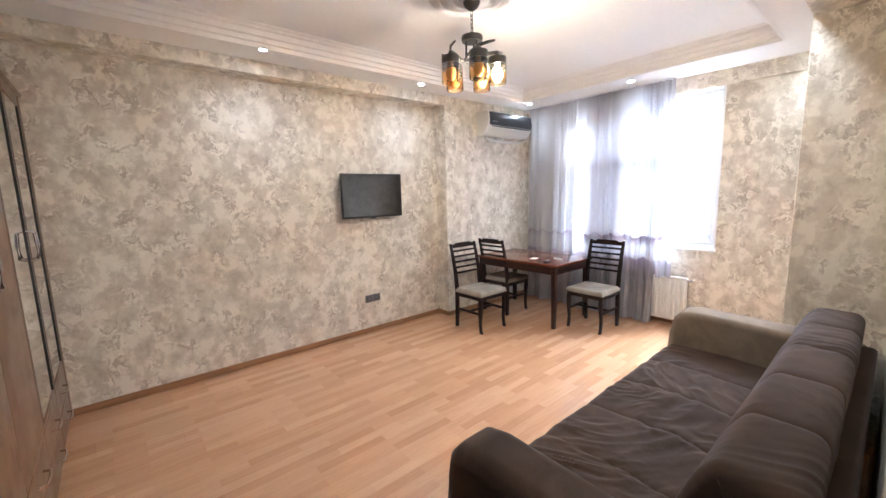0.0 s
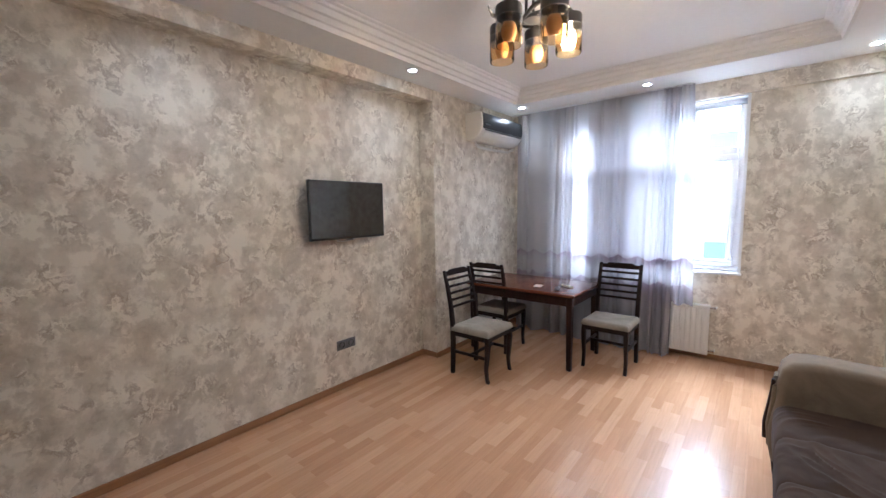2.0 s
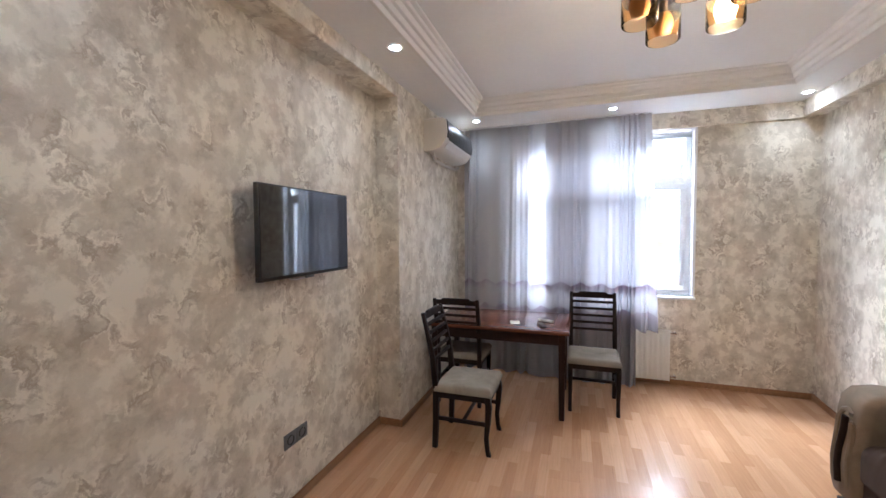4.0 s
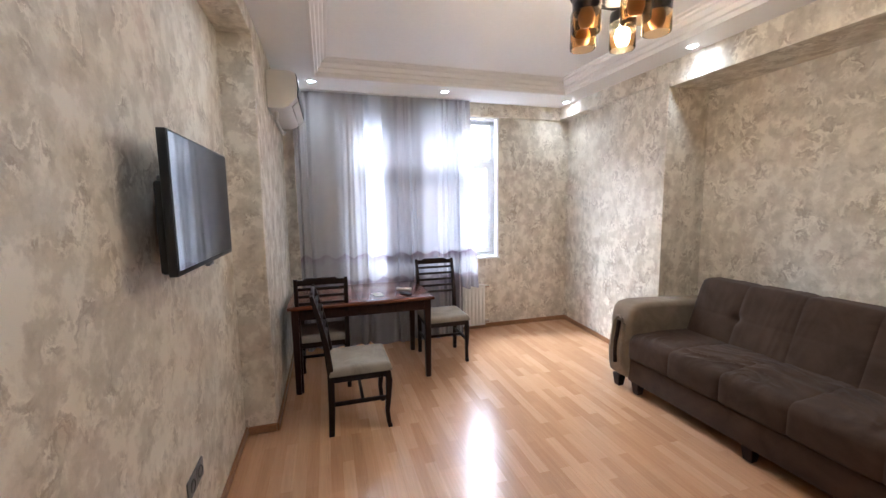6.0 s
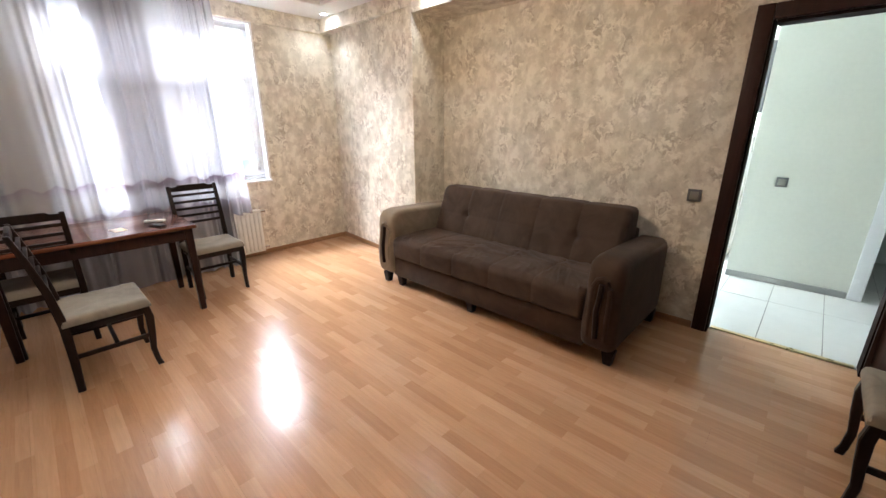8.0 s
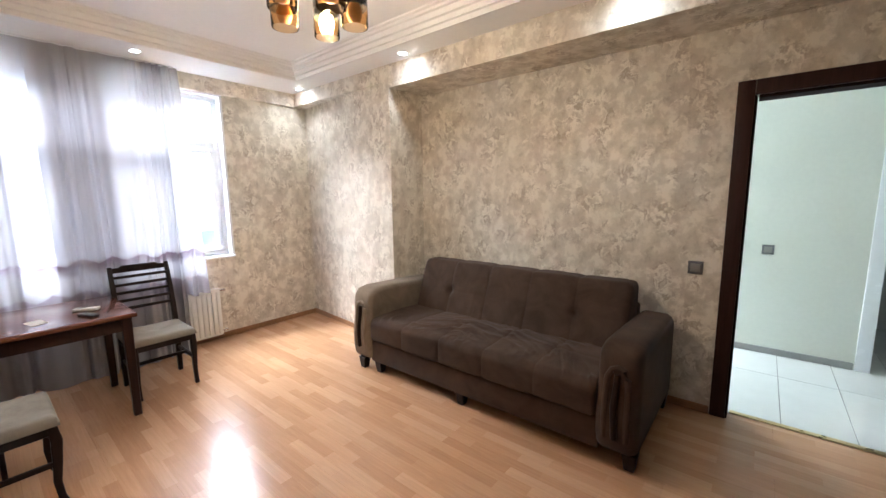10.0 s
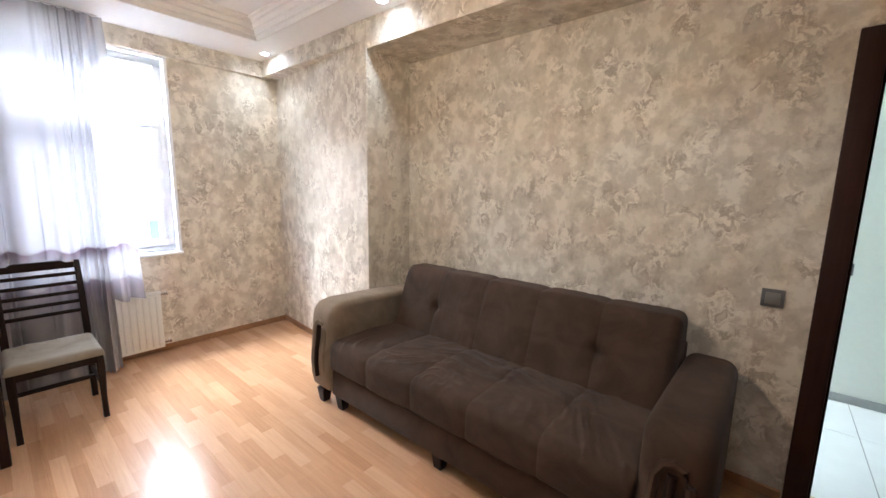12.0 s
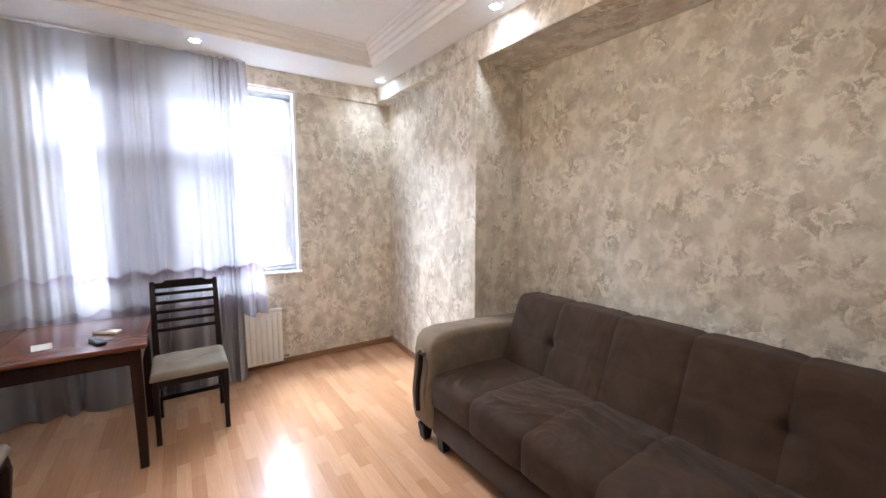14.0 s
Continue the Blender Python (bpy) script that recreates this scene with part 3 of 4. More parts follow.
def padded(profile, x0, x1, cols, puff, wrinkle, seed, rounding, long_seams=(), tufts=(), nx=300, ns=170, end=0.05):
    """Upholstery swept along x over a closed (y, z) outline: panels bulging between stitched seams, creased."""
    dense = []
    for (ya, za), (yb, zb) in zip(profile, profile[1:] + profile[:1]):
        k = max(1, int(math.hypot(yb - ya, zb - za) / 0.004))
        dense += [(ya + (yb - ya) * i / k, za + (zb - za) * i / k) for i in range(k)]
    for _ in range(rounding):
        dense = [((dense[i - 1][0] + 2 * dense[i][0] + dense[(i + 1) % len(dense)][0]) / 4, (dense[i - 1][1] + 2 * dense[i][1] + dense[(i + 1) % len(dense)][1]) / 4) for i in range(len(dense))]
    loop = [dense[int(i * len(dense) / ns)] for i in range(ns)]
    cy, cz = sum(p[0] for p in loop) / ns, sum(p[1] for p in loop) / ns
    bm = bmesh.new()
    rings = []
    for i in range(nx + 1):
        u = i / nx
        x = x0 + (x1 - x0) * u
        d = min(abs(u * cols - k) for k in range(1, cols)) * (x1 - x0) / cols
        de = min(x - x0, x1 - x)
        close = 1 - math.sqrt(max(0.0, 1 - (1 - min(1, de / end)) ** 2))
        ring = []
        for j, (y, z) in enumerate(loop):
            ya, za = loop[j - 1]
            yb, zb = loop[(j + 1) % ns]
            t = math.hypot(yb - ya, zb - za) or 1
            ny, nz = (zb - za) / t, -(yb - ya) / t
            if ny * (y - cy) + nz * (z - cz) < 0:
                ny, nz = -ny, -nz
            off = -puff * math.exp(-d / 0.016) - 0.3 * puff * math.exp(-d / 0.05)
            for sy, sz in long_seams:
                off -= 0.45 * puff * math.exp(-math.hypot(y - sy, z - sz) / 0.014)
            for tx, ty, tz in tufts:
                off -= 0.03 * math.exp(-((x - tx) ** 2 + (y - ty) ** 2 + (z - tz) ** 2) / 0.0011)
            p, q = x, y + 0.6 * z
            bend = noise.noise(Vector((p * 3.2, q * 3.2, seed + 11)))
            a = 0.75 + 1.5 * noise.noise(Vector((p * 1.1, q * 1.1, seed + 5)))
            r = (p - 1.85) * math.cos(a) + (q - 0.8) * math.sin(a) + 0.06 * bend
            w = (q - 0.8) * math.cos(a) - (p - 1.85) * math.sin(a)
            fold = max(0.0, 1 - 3.2 * abs(noise.noise(Vector((r * 9, w * 3.5, seed)))))
            fine = max(0.0, 1 - 3.2 * abs(noise.noise(Vector((r * 19, w * 7, seed + 3)))))
            where = min(1.0, max(0.0, 0.5 + 1.6 * noise.noise(Vector((p * 3.5, q * 3.5, seed + 7)))))
            off += wrinkle * (fold + 0.5 * fine) * where * (1.0 if wrinkle < 0.005 else 0.12 + 0.88 * max(0.0, nz) ** 2)
            off -= end * close
            ring.append(bm.verts.new((x, y + ny * off, z + nz * off)))
        rings.append(ring)
    for a, b in zip(rings, rings[1:]):
        for k in range(ns):
            bm.faces.new((a[k], a[(k + 1) % ns], b[(k + 1) % ns], b[k]))
    bm.faces.new(rings[0][::-1])
    bm.faces.new(rings[-1])
    return bm


def arm_profile():
    """The arm's front outline in (y forward, z): bulging out at the front, narrowing to the foot."""
    return [(0.0, 0.10), (0.0, 0.63), (0.05, 0.665), (0.5, 0.69), (0.78, 0.70), (0.86, 0.685), (0.9, 0.64), (0.915, 0.56), (0.915, 0.47), (0.93, 0.38), (0.94, 0.30), (0.935, 0.20), (0.915, 0.10)]


def sofa_arm(width, edge):
    bm = bmesh.new()
    pts = arm_profile()
    a = [bm.verts.new((0, y, z)) for y, z in pts]
    b = [bm.verts.new((width, y, z)) for y, z in pts]
    bm.faces.new(a)
    bm.faces.new(b[::-1])
    for i in range(len(pts)):
        k = (i + 1) % len(pts)
        bm.faces.new((a[i], b[i], b[k], a[k]))
    return soft(bm, edge, 6, 50)


def sofa():
    x0, x1, yb = 0.735, 2.985, 0.03
    s = thing("sofa", "dark brown velvet three-seat sofa with tufted back and padded arms", "sofa", at=pose(0, yb, 0))
    part("base", sbox(x0 + 0.2, 0.06, 0.09, x1 - 0.2, 0.9, 0.275, 0.012), VELVET, s)
    bx0, bx1 = x0 + 0.215, x1 - 0.215
    w = (bx1 - bx0) / 5
    seat = padded([(0.30, 0.275), (0.30, 0.455), (0.60, 0.475), (0.89, 0.468), (0.925, 0.43), (0.925, 0.275)], bx0, bx1, 5, 0.007, 0.013, 2.6, 40, ((0.60, 0.472),), end=0.03)
    part("seat", seat, VELVET, s, "creased brown velvet seat with stitched seams")
    back = padded([(0.05, 0.36), (0.03, 0.84), (0.055, 0.868), (0.21, 0.87), (0.25, 0.81), (0.395, 0.42), (0.36, 0.36)], bx0 + 0.005, bx1 - 0.005, 5, 0.0075, 0.004, 4.1, 40, ((0.318, 0.635),), ((bx0 + w, 0.318, 0.635), (bx0 + 4 * w, 0.318, 0.635)), end=0.05)
    part("backrest", back, VELVET, s, "tufted brown velvet backrest")
    part("back_frame", soft(boxes((x0 + 0.22, -0.02, 0.1, x1 - 0.22, 0.07, 0.70)), 0.02, 3), VELVET, s)
    for x, far in ((x0, False), (x1 - 0.22, True)):
        arm = sofa_arm(0.22, 0.04 if far else 0.075)
        bmesh.ops.transform(arm, matrix=pose(x, 0, 0), verts=arm.verts)
        # far arm and its piping are coloured paler to show daylight on the nap
        a = part("arm", arm, DAYLITVELVET if far else VELVET, s, "taupe velvet arm with window daylight painted into its colour" if far else "")
        cx = x + 0.11
        pip = [(cx - 0.055, 0.925, 0.2), (cx - 0.055, 0.935, 0.32), (cx - 0.055, 0.922, 0.44), (cx - 0.05, 0.917, 0.53), (cx - 0.03, 0.912, 0.572), (cx, 0.91, 0.585), (cx + 0.03, 0.912, 0.572), (cx + 0.05, 0.917, 0.53), (cx + 0.055, 0.922, 0.44), (cx + 0.055, 0.935, 0.32), (cx + 0.055, 0.925, 0.2)]
        part("piping", tube(pip, 0.016, 8), DAYLITVELVET if far else VELVET, a)
        wood = [(cx, 0.944, 0.21), (cx + 0.004, 0.947, 0.30), (cx + 0.012, 0.936, 0.38), (cx + 0.004, 0.926, 0.47), (cx, 0.92, 0.55)]
        part("inlay", tube(wood, 0.016, 10), CHAIRWOOD, a, "dark wooden inlay strip")
    for x, y in ((x0 + 0.05, 0.83), (x1 - 0.09, 0.88), (x1 - 0.27, 0.86), (1.88, 0.85), (x0 + 0.05, 0.04), (x1 - 0.09, 0.04)):
        part("foot", bar([(x, y, 0.0), (x, y, 0.1)], [0.05, 0.075], [0.05, 0.075]), CHAIRWOOD, s)


sofa()


# ---- table and chairs ----
TX0, TX1, TY0, TY1, TZ = 3.49, 4.24, 2.30, 3.47, 0.715


def table():
    t = thing("dining_table", "red-brown wooden dining table with square legs", "table")
    part("tabletop", soft(boxes((TX0, TY0, TZ - 0.028, TX1, TY1, TZ)), 0.008, 3), TABLETOP, t, "polished red-brown tabletop with an extension seam")
    part("seam", boxes((TX0 + 0.02, 2.92, TZ - 0.002, TX1 - 0.02, 2.9235, TZ + 0.0006)), TABLEWOOD, t, smooth=False)
    for x in (TX0 + 0.03, TX1 - 0.045):
        part("apron", sbox(x, TY0 + 0.06, TZ - 0.115, x + 0.02, TY1 - 0.06, TZ - 0.029, 0.003), TABLEWOOD, t)
    for y in (TY0 + 0.03, TY1 - 0.05):
        part("apron", sbox(TX0 + 0.05, y, TZ - 0.115, TX1 - 0.05, y + 0.02, TZ - 0.029, 0.003), TABLEWOOD, t)
    for x in (TX0 + 0.05, TX1 - 0.05):
        for y in (TY0 + 0.055, TY1 - 0.055):
            part("leg", bar([(x, y, 0.0), (x, y, TZ - 0.029)], [0.042, 0.055], [0.042, 0.055]), TABLEWOOD, t)


def chair(label, at):
    """Faces +y; origin on the floor under the seat's middle. Slatted back, padded seat, curved front legs."""
    c = thing("dining_chair", label, "chair", "dark chairs round the table", at)
    seat = cushion(0.42, 0.40, 0.05, 1, 1, 0, 0.003, 2.2, 44, 44, 0.035)
    bmesh.ops.transform(seat, matrix=pose(-0.21, -0.195, 0.405), verts=seat.verts)
    part("seat", seat, SEATCLOTH, c, "worn grey-beige velour seat pad")
    part("seat_frame", soft(boxes((-0.2, -0.19, 0.36, 0.2, -0.165, 0.41), (-0.2, 0.17, 0.36, 0.2, 0.195, 0.41), (-0.2, -0.165, 0.36, -0.175, 0.17, 0.41), (0.175, -0.165, 0.36, 0.2, 0.17, 0.41)), 0.003, 1), CHAIRWOOD, c)
    back = [(0.0, -0.01, 0.0), (0.0, -0.002, 0.2), (0, 0.0, 0.42), (0, -0.022, 0.62), (0, -0.06, 0.80), (0, -0.095, 0.935)]
    for sx in (-0.185, 0.185):
        part("back_post", bar([(sx, -0.185 + y, z) for _, y, z in back], [0.032, 0.034, 0.036, 0.034, 0.032, 0.028], [0.036, 0.04, 0.042, 0.036, 0.03, 0.024]), CHAIRWOOD, c)
        leg = [(sx, 0.175, 0.41), (sx, 0.185, 0.33), (sx, 0.178, 0.22), (sx, 0.168, 0.12), (sx, 0.176, 0.04), (sx, 0.186, 0.0)]
        part("front_leg", bar(leg[::-1], [0.03, 0.028, 0.028, 0.032, 0.038, 0.036], [0.032, 0.028, 0.03, 0.036, 0.042, 0.036]), CHAIRWOOD, c)
        part("stretcher", sbox(sx - 0.01, -0.17, 0.2, sx + 0.01, 0.165, 0.225, 0.003), CHAIRWOOD, c)
    part("stretcher", sbox(-0.18, 0.0, 0.205, 0.18, 0.02, 0.228, 0.003), CHAIRWOOD, c)
    for k in range(5):
        z = 0.60 + 0.06 * k
        y = -0.185 - 0.018 - (z - 0.6) * 0.215
        part("slat", sbox(-0.172, y - 0.009, z, 0.172, y + 0.009, z + 0.022, 0.003), CHAIRWOOD, c)
    top = [(-0.172, 0.885), (-0.172, 0.925), (-0.13, 0.925), (-0.11, 0.94), (0.11, 0.94), (0.13, 0.925), (0.172, 0.925), (0.172, 0.885)]
    bm = prism([(x, z) for x, z in top], -0.009, 0.011)
    bmesh.ops.transform(bm, matrix=pose(0, -0.276, 0, 90, 0, 0), verts=bm.verts)
    part("top_rail", soft(bm, 0.003, 1), CHAIRWOOD, c)
    return c


table()
chair_1 = chair("dark wooden slat-back chair turned out beside the table", pose(3.92, 2.11, 0, 0, 0, 90))
chair_2 = copy_thing(chair_1, pose(3.05, 2.98, 0, 0, 0, 180))
tagged(chair_2, "dark wooden slat-back chair with its back to the pier")
chair_3 = copy_thing(chair_1, pose(3.75, 3.21, 0, 0, 0, -90))
tagged(chair_3, "dark wooden slat-back chair pushed under the table")
chair_4 = copy_thing(chair_1, pose(-0.45, 1.02, 0, 0, 0, -90))
tagged(chair_4, "dark wooden chair beside the open door")


# ---- things on the table ----
def remote(name, label, mat, at, length, width):
    r = thing(name, label, "remote control", at=at)
    part("body", soft(boxes((-length / 2, -width / 2, 0, length / 2, width / 2, 0.018)), 0.006, 3), mat, r)
    for i in range(4):
        for j in (-1, 0, 1):
            part("button", lathe([(0.0055, 0.0175), (0.005, 0.0205), (0, 0.021)], 8, m=None), GREYPL, r).location = (length * (0.02 + i * 0.1), j * width * 0.26, 0)
    return r


remote("remote_control", "black plastic remote control on the table", BLACK, pose(3.64, 2.52, TZ + 0.001, 0, 0, 20), 0.15, 0.045)
remote("remote_control", "cream air-conditioner remote control on the table", ACWHITE, pose(3.83, 2.50, TZ + 0.001, 0, 0, 55), 0.14, 0.05)
single("card", soft(boxes((-0.06, -0.04, 0, 0.06, 0.04, 0.002)), 0.001, 1), PAPER, "small pale printed card on the table", "card", at=pose(3.72, 2.75, TZ + 0.001, 0, 0, 12))


# ---- television, sockets, air conditioner ----
def television():
    t = thing("television", "black flat television hung on the wallpapered wall", "television")
    xa, xb, za, zb = 1.742, 2.452, 1.272, 1.722
    part("bezel", soft(boxes((xa, 3.588, za, xb, 3.615, zb)), 0.004, 2), BLACK, t)
    part("screen", boxes((xa + 0.008, 3.5862, za + 0.018, xb - 0.008, 3.5885, zb - 0.008)), SCREEN, t, "glossy black screen", smooth=False)
    part("back_shell", soft(boxes((xa + 0.05, 3.613, za + 0.0, xb - 0.05, 3.655, za + 0.3)), 0.012, 2), BLACK, t)
    part("mount", soft(boxes((2.0, 3.65, 1.38, 2.2, 3.714, 1.6)), 0.004, 1), GREYPL, t)
    part("receiver", soft(boxes((2.06, 3.584, za - 0.012, 2.12, 3.6, za + 0.002)), 0.003, 1), GREYPL, t)
    cable = [(2.0, 3.64, 1.29), (2.02, 3.66, 1.255), (2.08, 3.67, 1.247), (2.14, 3.66, 1.252), (2.18, 3.64, 1.268), (2.2, 3.64, 1.29)]
    part("cable", tube(cable, 0.005, 8), PVC, t, "white cable loop")


def plate_pair(name, label, category, gx, face, mat=GREYPL):
    s = thing(name, label, category)
    for x in gx:
        part("frame", soft(boxes((x - 0.046, face - 0.009, 0.338, x + 0.046, face - 0.0005, 0.418)), 0.003, 2), mat, s)
        part("insert", lathe([(0.0, -0.004), (0.02, -0.004), (0.022, 0.002), (0.026, 0.002), (0.027, -0.002)], 20, m=pose(x, face - 0.01, 0.378, 90, 0, 0)), BLACK, s)


def switch(name, label, at):
    """Faces +y, origin at its middle on the wall."""
    s = thing(name, label, "switch", at=at)
    part("frame", soft(boxes((-0.042, 0.0005, -0.042, 0.042, 0.009, 0.042)), 0.003, 2), GREYPL, s)
    part("rocker", soft(boxes((-0.027, 0.008, -0.027, 0.027, 0.014, 0.027)), 0.003, 2), ROCKER, s, "dull grey rocker")


def air_conditioner():
    a = thing("air_conditioner", "cream split air conditioner with a dark front under the ceiling", "air conditioner")
    xa, xb = 3.57, 4.42
    prof = [(0.0, 2.48), (0.17, 2.48), (0.205, 2.46), (0.215, 2.36), (0.205, 2.29), (0.15, 2.225), (0.1, 2.205), (0.0, 2.205)]
    bm = bmesh.new()
    l = [bm.verts.new((xa, COLN[1] - 0.001 - d, z)) for d, z in prof]
    r = [bm.verts.new((xb, COLN[1] - 0.001 - d, z)) for d, z in prof]
    bm.faces.new(l)
    bm.faces.new(r[::-1])
    for i in range(len(prof)):
        k = (i + 1) % len(prof)
        bm.faces.new((l[i], r[i], r[k], l[k]))
    part("body", soft(bm, 0.008, 2, 40), ACWHITE, a)
    fy = COLN[1] - 0.001
    part("front_panel", front_panel(fy, xa, xb), BLACK, a, "glossy dark front panel")
    part("flap", soft(boxes((xa + 0.06, -0.004, -0.03, xb - 0.06, 0.004, 0.03)), 0.002, 1), ACWHITE, a).matrix_basis = pose(0, fy - 0.19, 2.256, 45, 0, 0)
    part("slot", boxes((xa + 0.05, -0.002, -0.006, xb - 0.05, 0.002, 0.006)), BLACK, a, smooth=False).matrix_basis = pose(0, fy - 0.2185, 2.297, 30, 0, 0)
    part("badge", boxes((xa + 0.05, fy - 0.227, 2.345, xa + 0.14, fy - 0.2235, 2.357)), CHROME, a, smooth=False)
    pipe = [(xa + 0.12, fy - 0.05, 2.21), (xa + 0.12, fy - 0.05, 2.18), (xa + 0.2, fy - 0.035, 2.155), (xa + 0.5, fy - 0.03, 2.15), (xb - 0.02, fy - 0.03, 2.16), (xb + 0.1, fy - 0.03, 2.2)]
    part("drain_pipe", tube(pipe, 0.014, 10), ACWHITE, a, "white wrapped pipe")


def front_panel(fy, xa, xb):
    bm = bmesh.new()
    prof = [(0.2, 2.468), (0.212, 2.455), (0.223, 2.36), (0.216, 2.31), (0.206, 2.31), (0.2, 2.4)]
    l = [bm.verts.new((xa + 0.02, fy - d, z)) for d, z in prof]
    r = [bm.verts.new((xb - 0.02, fy - d, z)) for d, z in prof]
    bm.faces.new(l)
    bm.faces.new(r[::-1])
    for i in range(len(prof)):
        k = (i + 1) % len(prof)
        bm.faces.new((l[i], r[i], r[k], l[k]))
    return bm


television()
plate_pair("wall_socket", "pair of grey plastic sockets low on the wall", "socket", (2.052, 2.145), TVY)
switch("light_switch", "grey framed light switch beside the doorway", pose(0.655, SOFY, 0.972))
air_conditioner()


# ---- radiator and curtain ----
def radiator():
    r = thing("radiator", "white ribbed panel radiator under the window", "radiator")
    y0, y1, z0, z1 = 1.40, 2.5, 0.06, 0.54
    part("back_panel", sbox(WINX - 0.06, y0, z0, WINX - 0.045, y1, z1, 0.003), RADWHITE, r)
    k = 24
    for i in range(k):
        y = y0 + 0.012 + i * (y1 - y0 - 0.02) / k
        part("rib", soft(boxes((WINX - 0.1, y, z0 + 0.02, WINX - 0.0845, y + 0.03, z1 - 0.025)), 0.006, 2), RADWHITE, r)
    part("front_panel", sbox(WINX - 0.0855, y0, z0, WINX - 0.078, y1, z1, 0.003), RADWHITE, r)
    part("grille", sbox(WINX - 0.1, y0 - 0.004, z1 - 0.012, WINX - 0.04, y1, z1 + 0.006, 0.003), RADWHITE, r)
    for z, m in ((z1 - 0.02, CHROME), (z0 + 0.04, CHROME)):
        part("valve", tube([(WINX - 0.07, y0, z), (WINX - 0.07, y0 - 0.035, z), (WINX - 0.07, y0 - 0.05, z)], [0.009, 0.009, 0.016], 10), m, r, "chrome valve")
        part("pipe", tube([(WINX - 0.07, y0 - 0.045, z), (WINX - 0.03, y0 - 0.05, z), (WINX - 0.001, y0 - 0.05, z)], 0.007, 8), RADWHITE, r)
    for y in (y0 + 0.2, y1 - 0.2):
        part("bracket", boxes((WINX - 0.047, y, z0 + 0.1, WINX - 0.001, y + 0.03, z1 - 0.1)), RADWHITE, r, smooth=False)


def voile_panel(ya, yb, folds, seed, off, tail=None):
    """A hanging sheet in uneven folds; tail: share of its width at the free edge that rests on the radiator."""
    bm = bmesh.new()
    ny, nz = int(180 * abs(ya - yb)), 30
    cols = []
    for i in range(ny + 1):
        u = i / ny
        col = []
        lift = 0.53 if tail and u > 1 - tail else 0.0
        ph = 2 * math.pi * (folds * u + 1.1 * math.sin(5 * u + seed) + 0.6 * math.sin(12 * u + 2 * seed))
        for j in range(nz + 1):
            v = j / nz
            z = 2.6 + (0.012 + lift - 2.6) * v
            y = ya + (yb - ya) * u
            if lift:
                y -= 0.09 * v * (u - 1 + tail) / tail
            amp = (0.012 + 0.022 * math.sin(7 * u + seed) ** 2) * (0.6 + 0.7 * v)
            x = WINX - off - 0.055 * v + amp * math.sin(ph) + 0.4 * amp * math.sin(2.3 * ph + 1.5 * v)
            x = min(x, WINX - 0.04 if z > 0.62 else WINX - 0.115)
            y += 0.014 * math.sin(ph * 0.5 + 3 * v) * v
            col.append(bm.verts.new((x, y, z + (0.008 * math.sin(ph) if j == nz else 0))))
        cols.append(col)
    for i in range(ny):
        for j in range(nz):
            bm.faces.new((cols[i][j], cols[i + 1][j], cols[i + 1][j + 1], cols[i][j + 1]))
    return bm


def curtain():
    c = thing("curtain", "sheer white voile curtain with a mauve zigzag band and mauve foot", "curtain")
    part("voile", voile_panel(3.42, 2.12, 9, 0.4, 0.10), VOILE, c)
    part("voile", voile_panel(2.56, 1.60, 9, 1.7, 0.125, 0.13), VOILE, c)
    part("voile", voile_panel(2.50, 1.72, 6, 3.1, 0.09), VOILE, c)
    part("rail", sbox(WINX - 0.13, 1.62, 2.597, WINX - 0.06, 3.5, 2.609, 0.003), PVC, c, "white ceiling rail")


radiator()
curtain()


# ---- ceiling spots ----
def spot(at, first=None):
    if first:
        s = copy_thing(first, at)
    else:
        s = thing("ceiling_spot", "small lit recessed ceiling spot with a white ring", "ceiling spot", "recessed spots round the ceiling", at)
        part("ring", lathe([(0.03, 0.0), (0.034, -0.005), (0.042, -0.006), (0.047, -0.001), (0.047, 0.0)], 28), PVC, s)
        part("lens", lathe([(0.031, -0.001), (0.02, -0.003), (0.0, -0.004)], 24), SPOTGLOW, s, "glowing lens")
    lamp = bpy.data.lights.new("spot_lamp", "SPOT")
    lamp.energy, lamp.color, lamp.spot_size, lamp.spot_blend, lamp.shadow_soft_size = SPOT_W, (0.92, 0.97, 1.0), radians(150), 1.0, 0.04
    o = new("spot_lamp", lamp)
    o.matrix_world = at @ pose(0, 0, -0.012)
    return s


SPOT_W = 0.68
first_spot = None
for sx, sy in ((1.0, 3.22), (2.55, 3.30), (4.24, 3.22), (4.27, 1.95), (4.34, 0.5), (2.73, 0.52), (1.0, 0.52)):
    o = spot(pose(sx, sy, CEIL - 0.001), first_spot)
    first_spot = first_spot or o


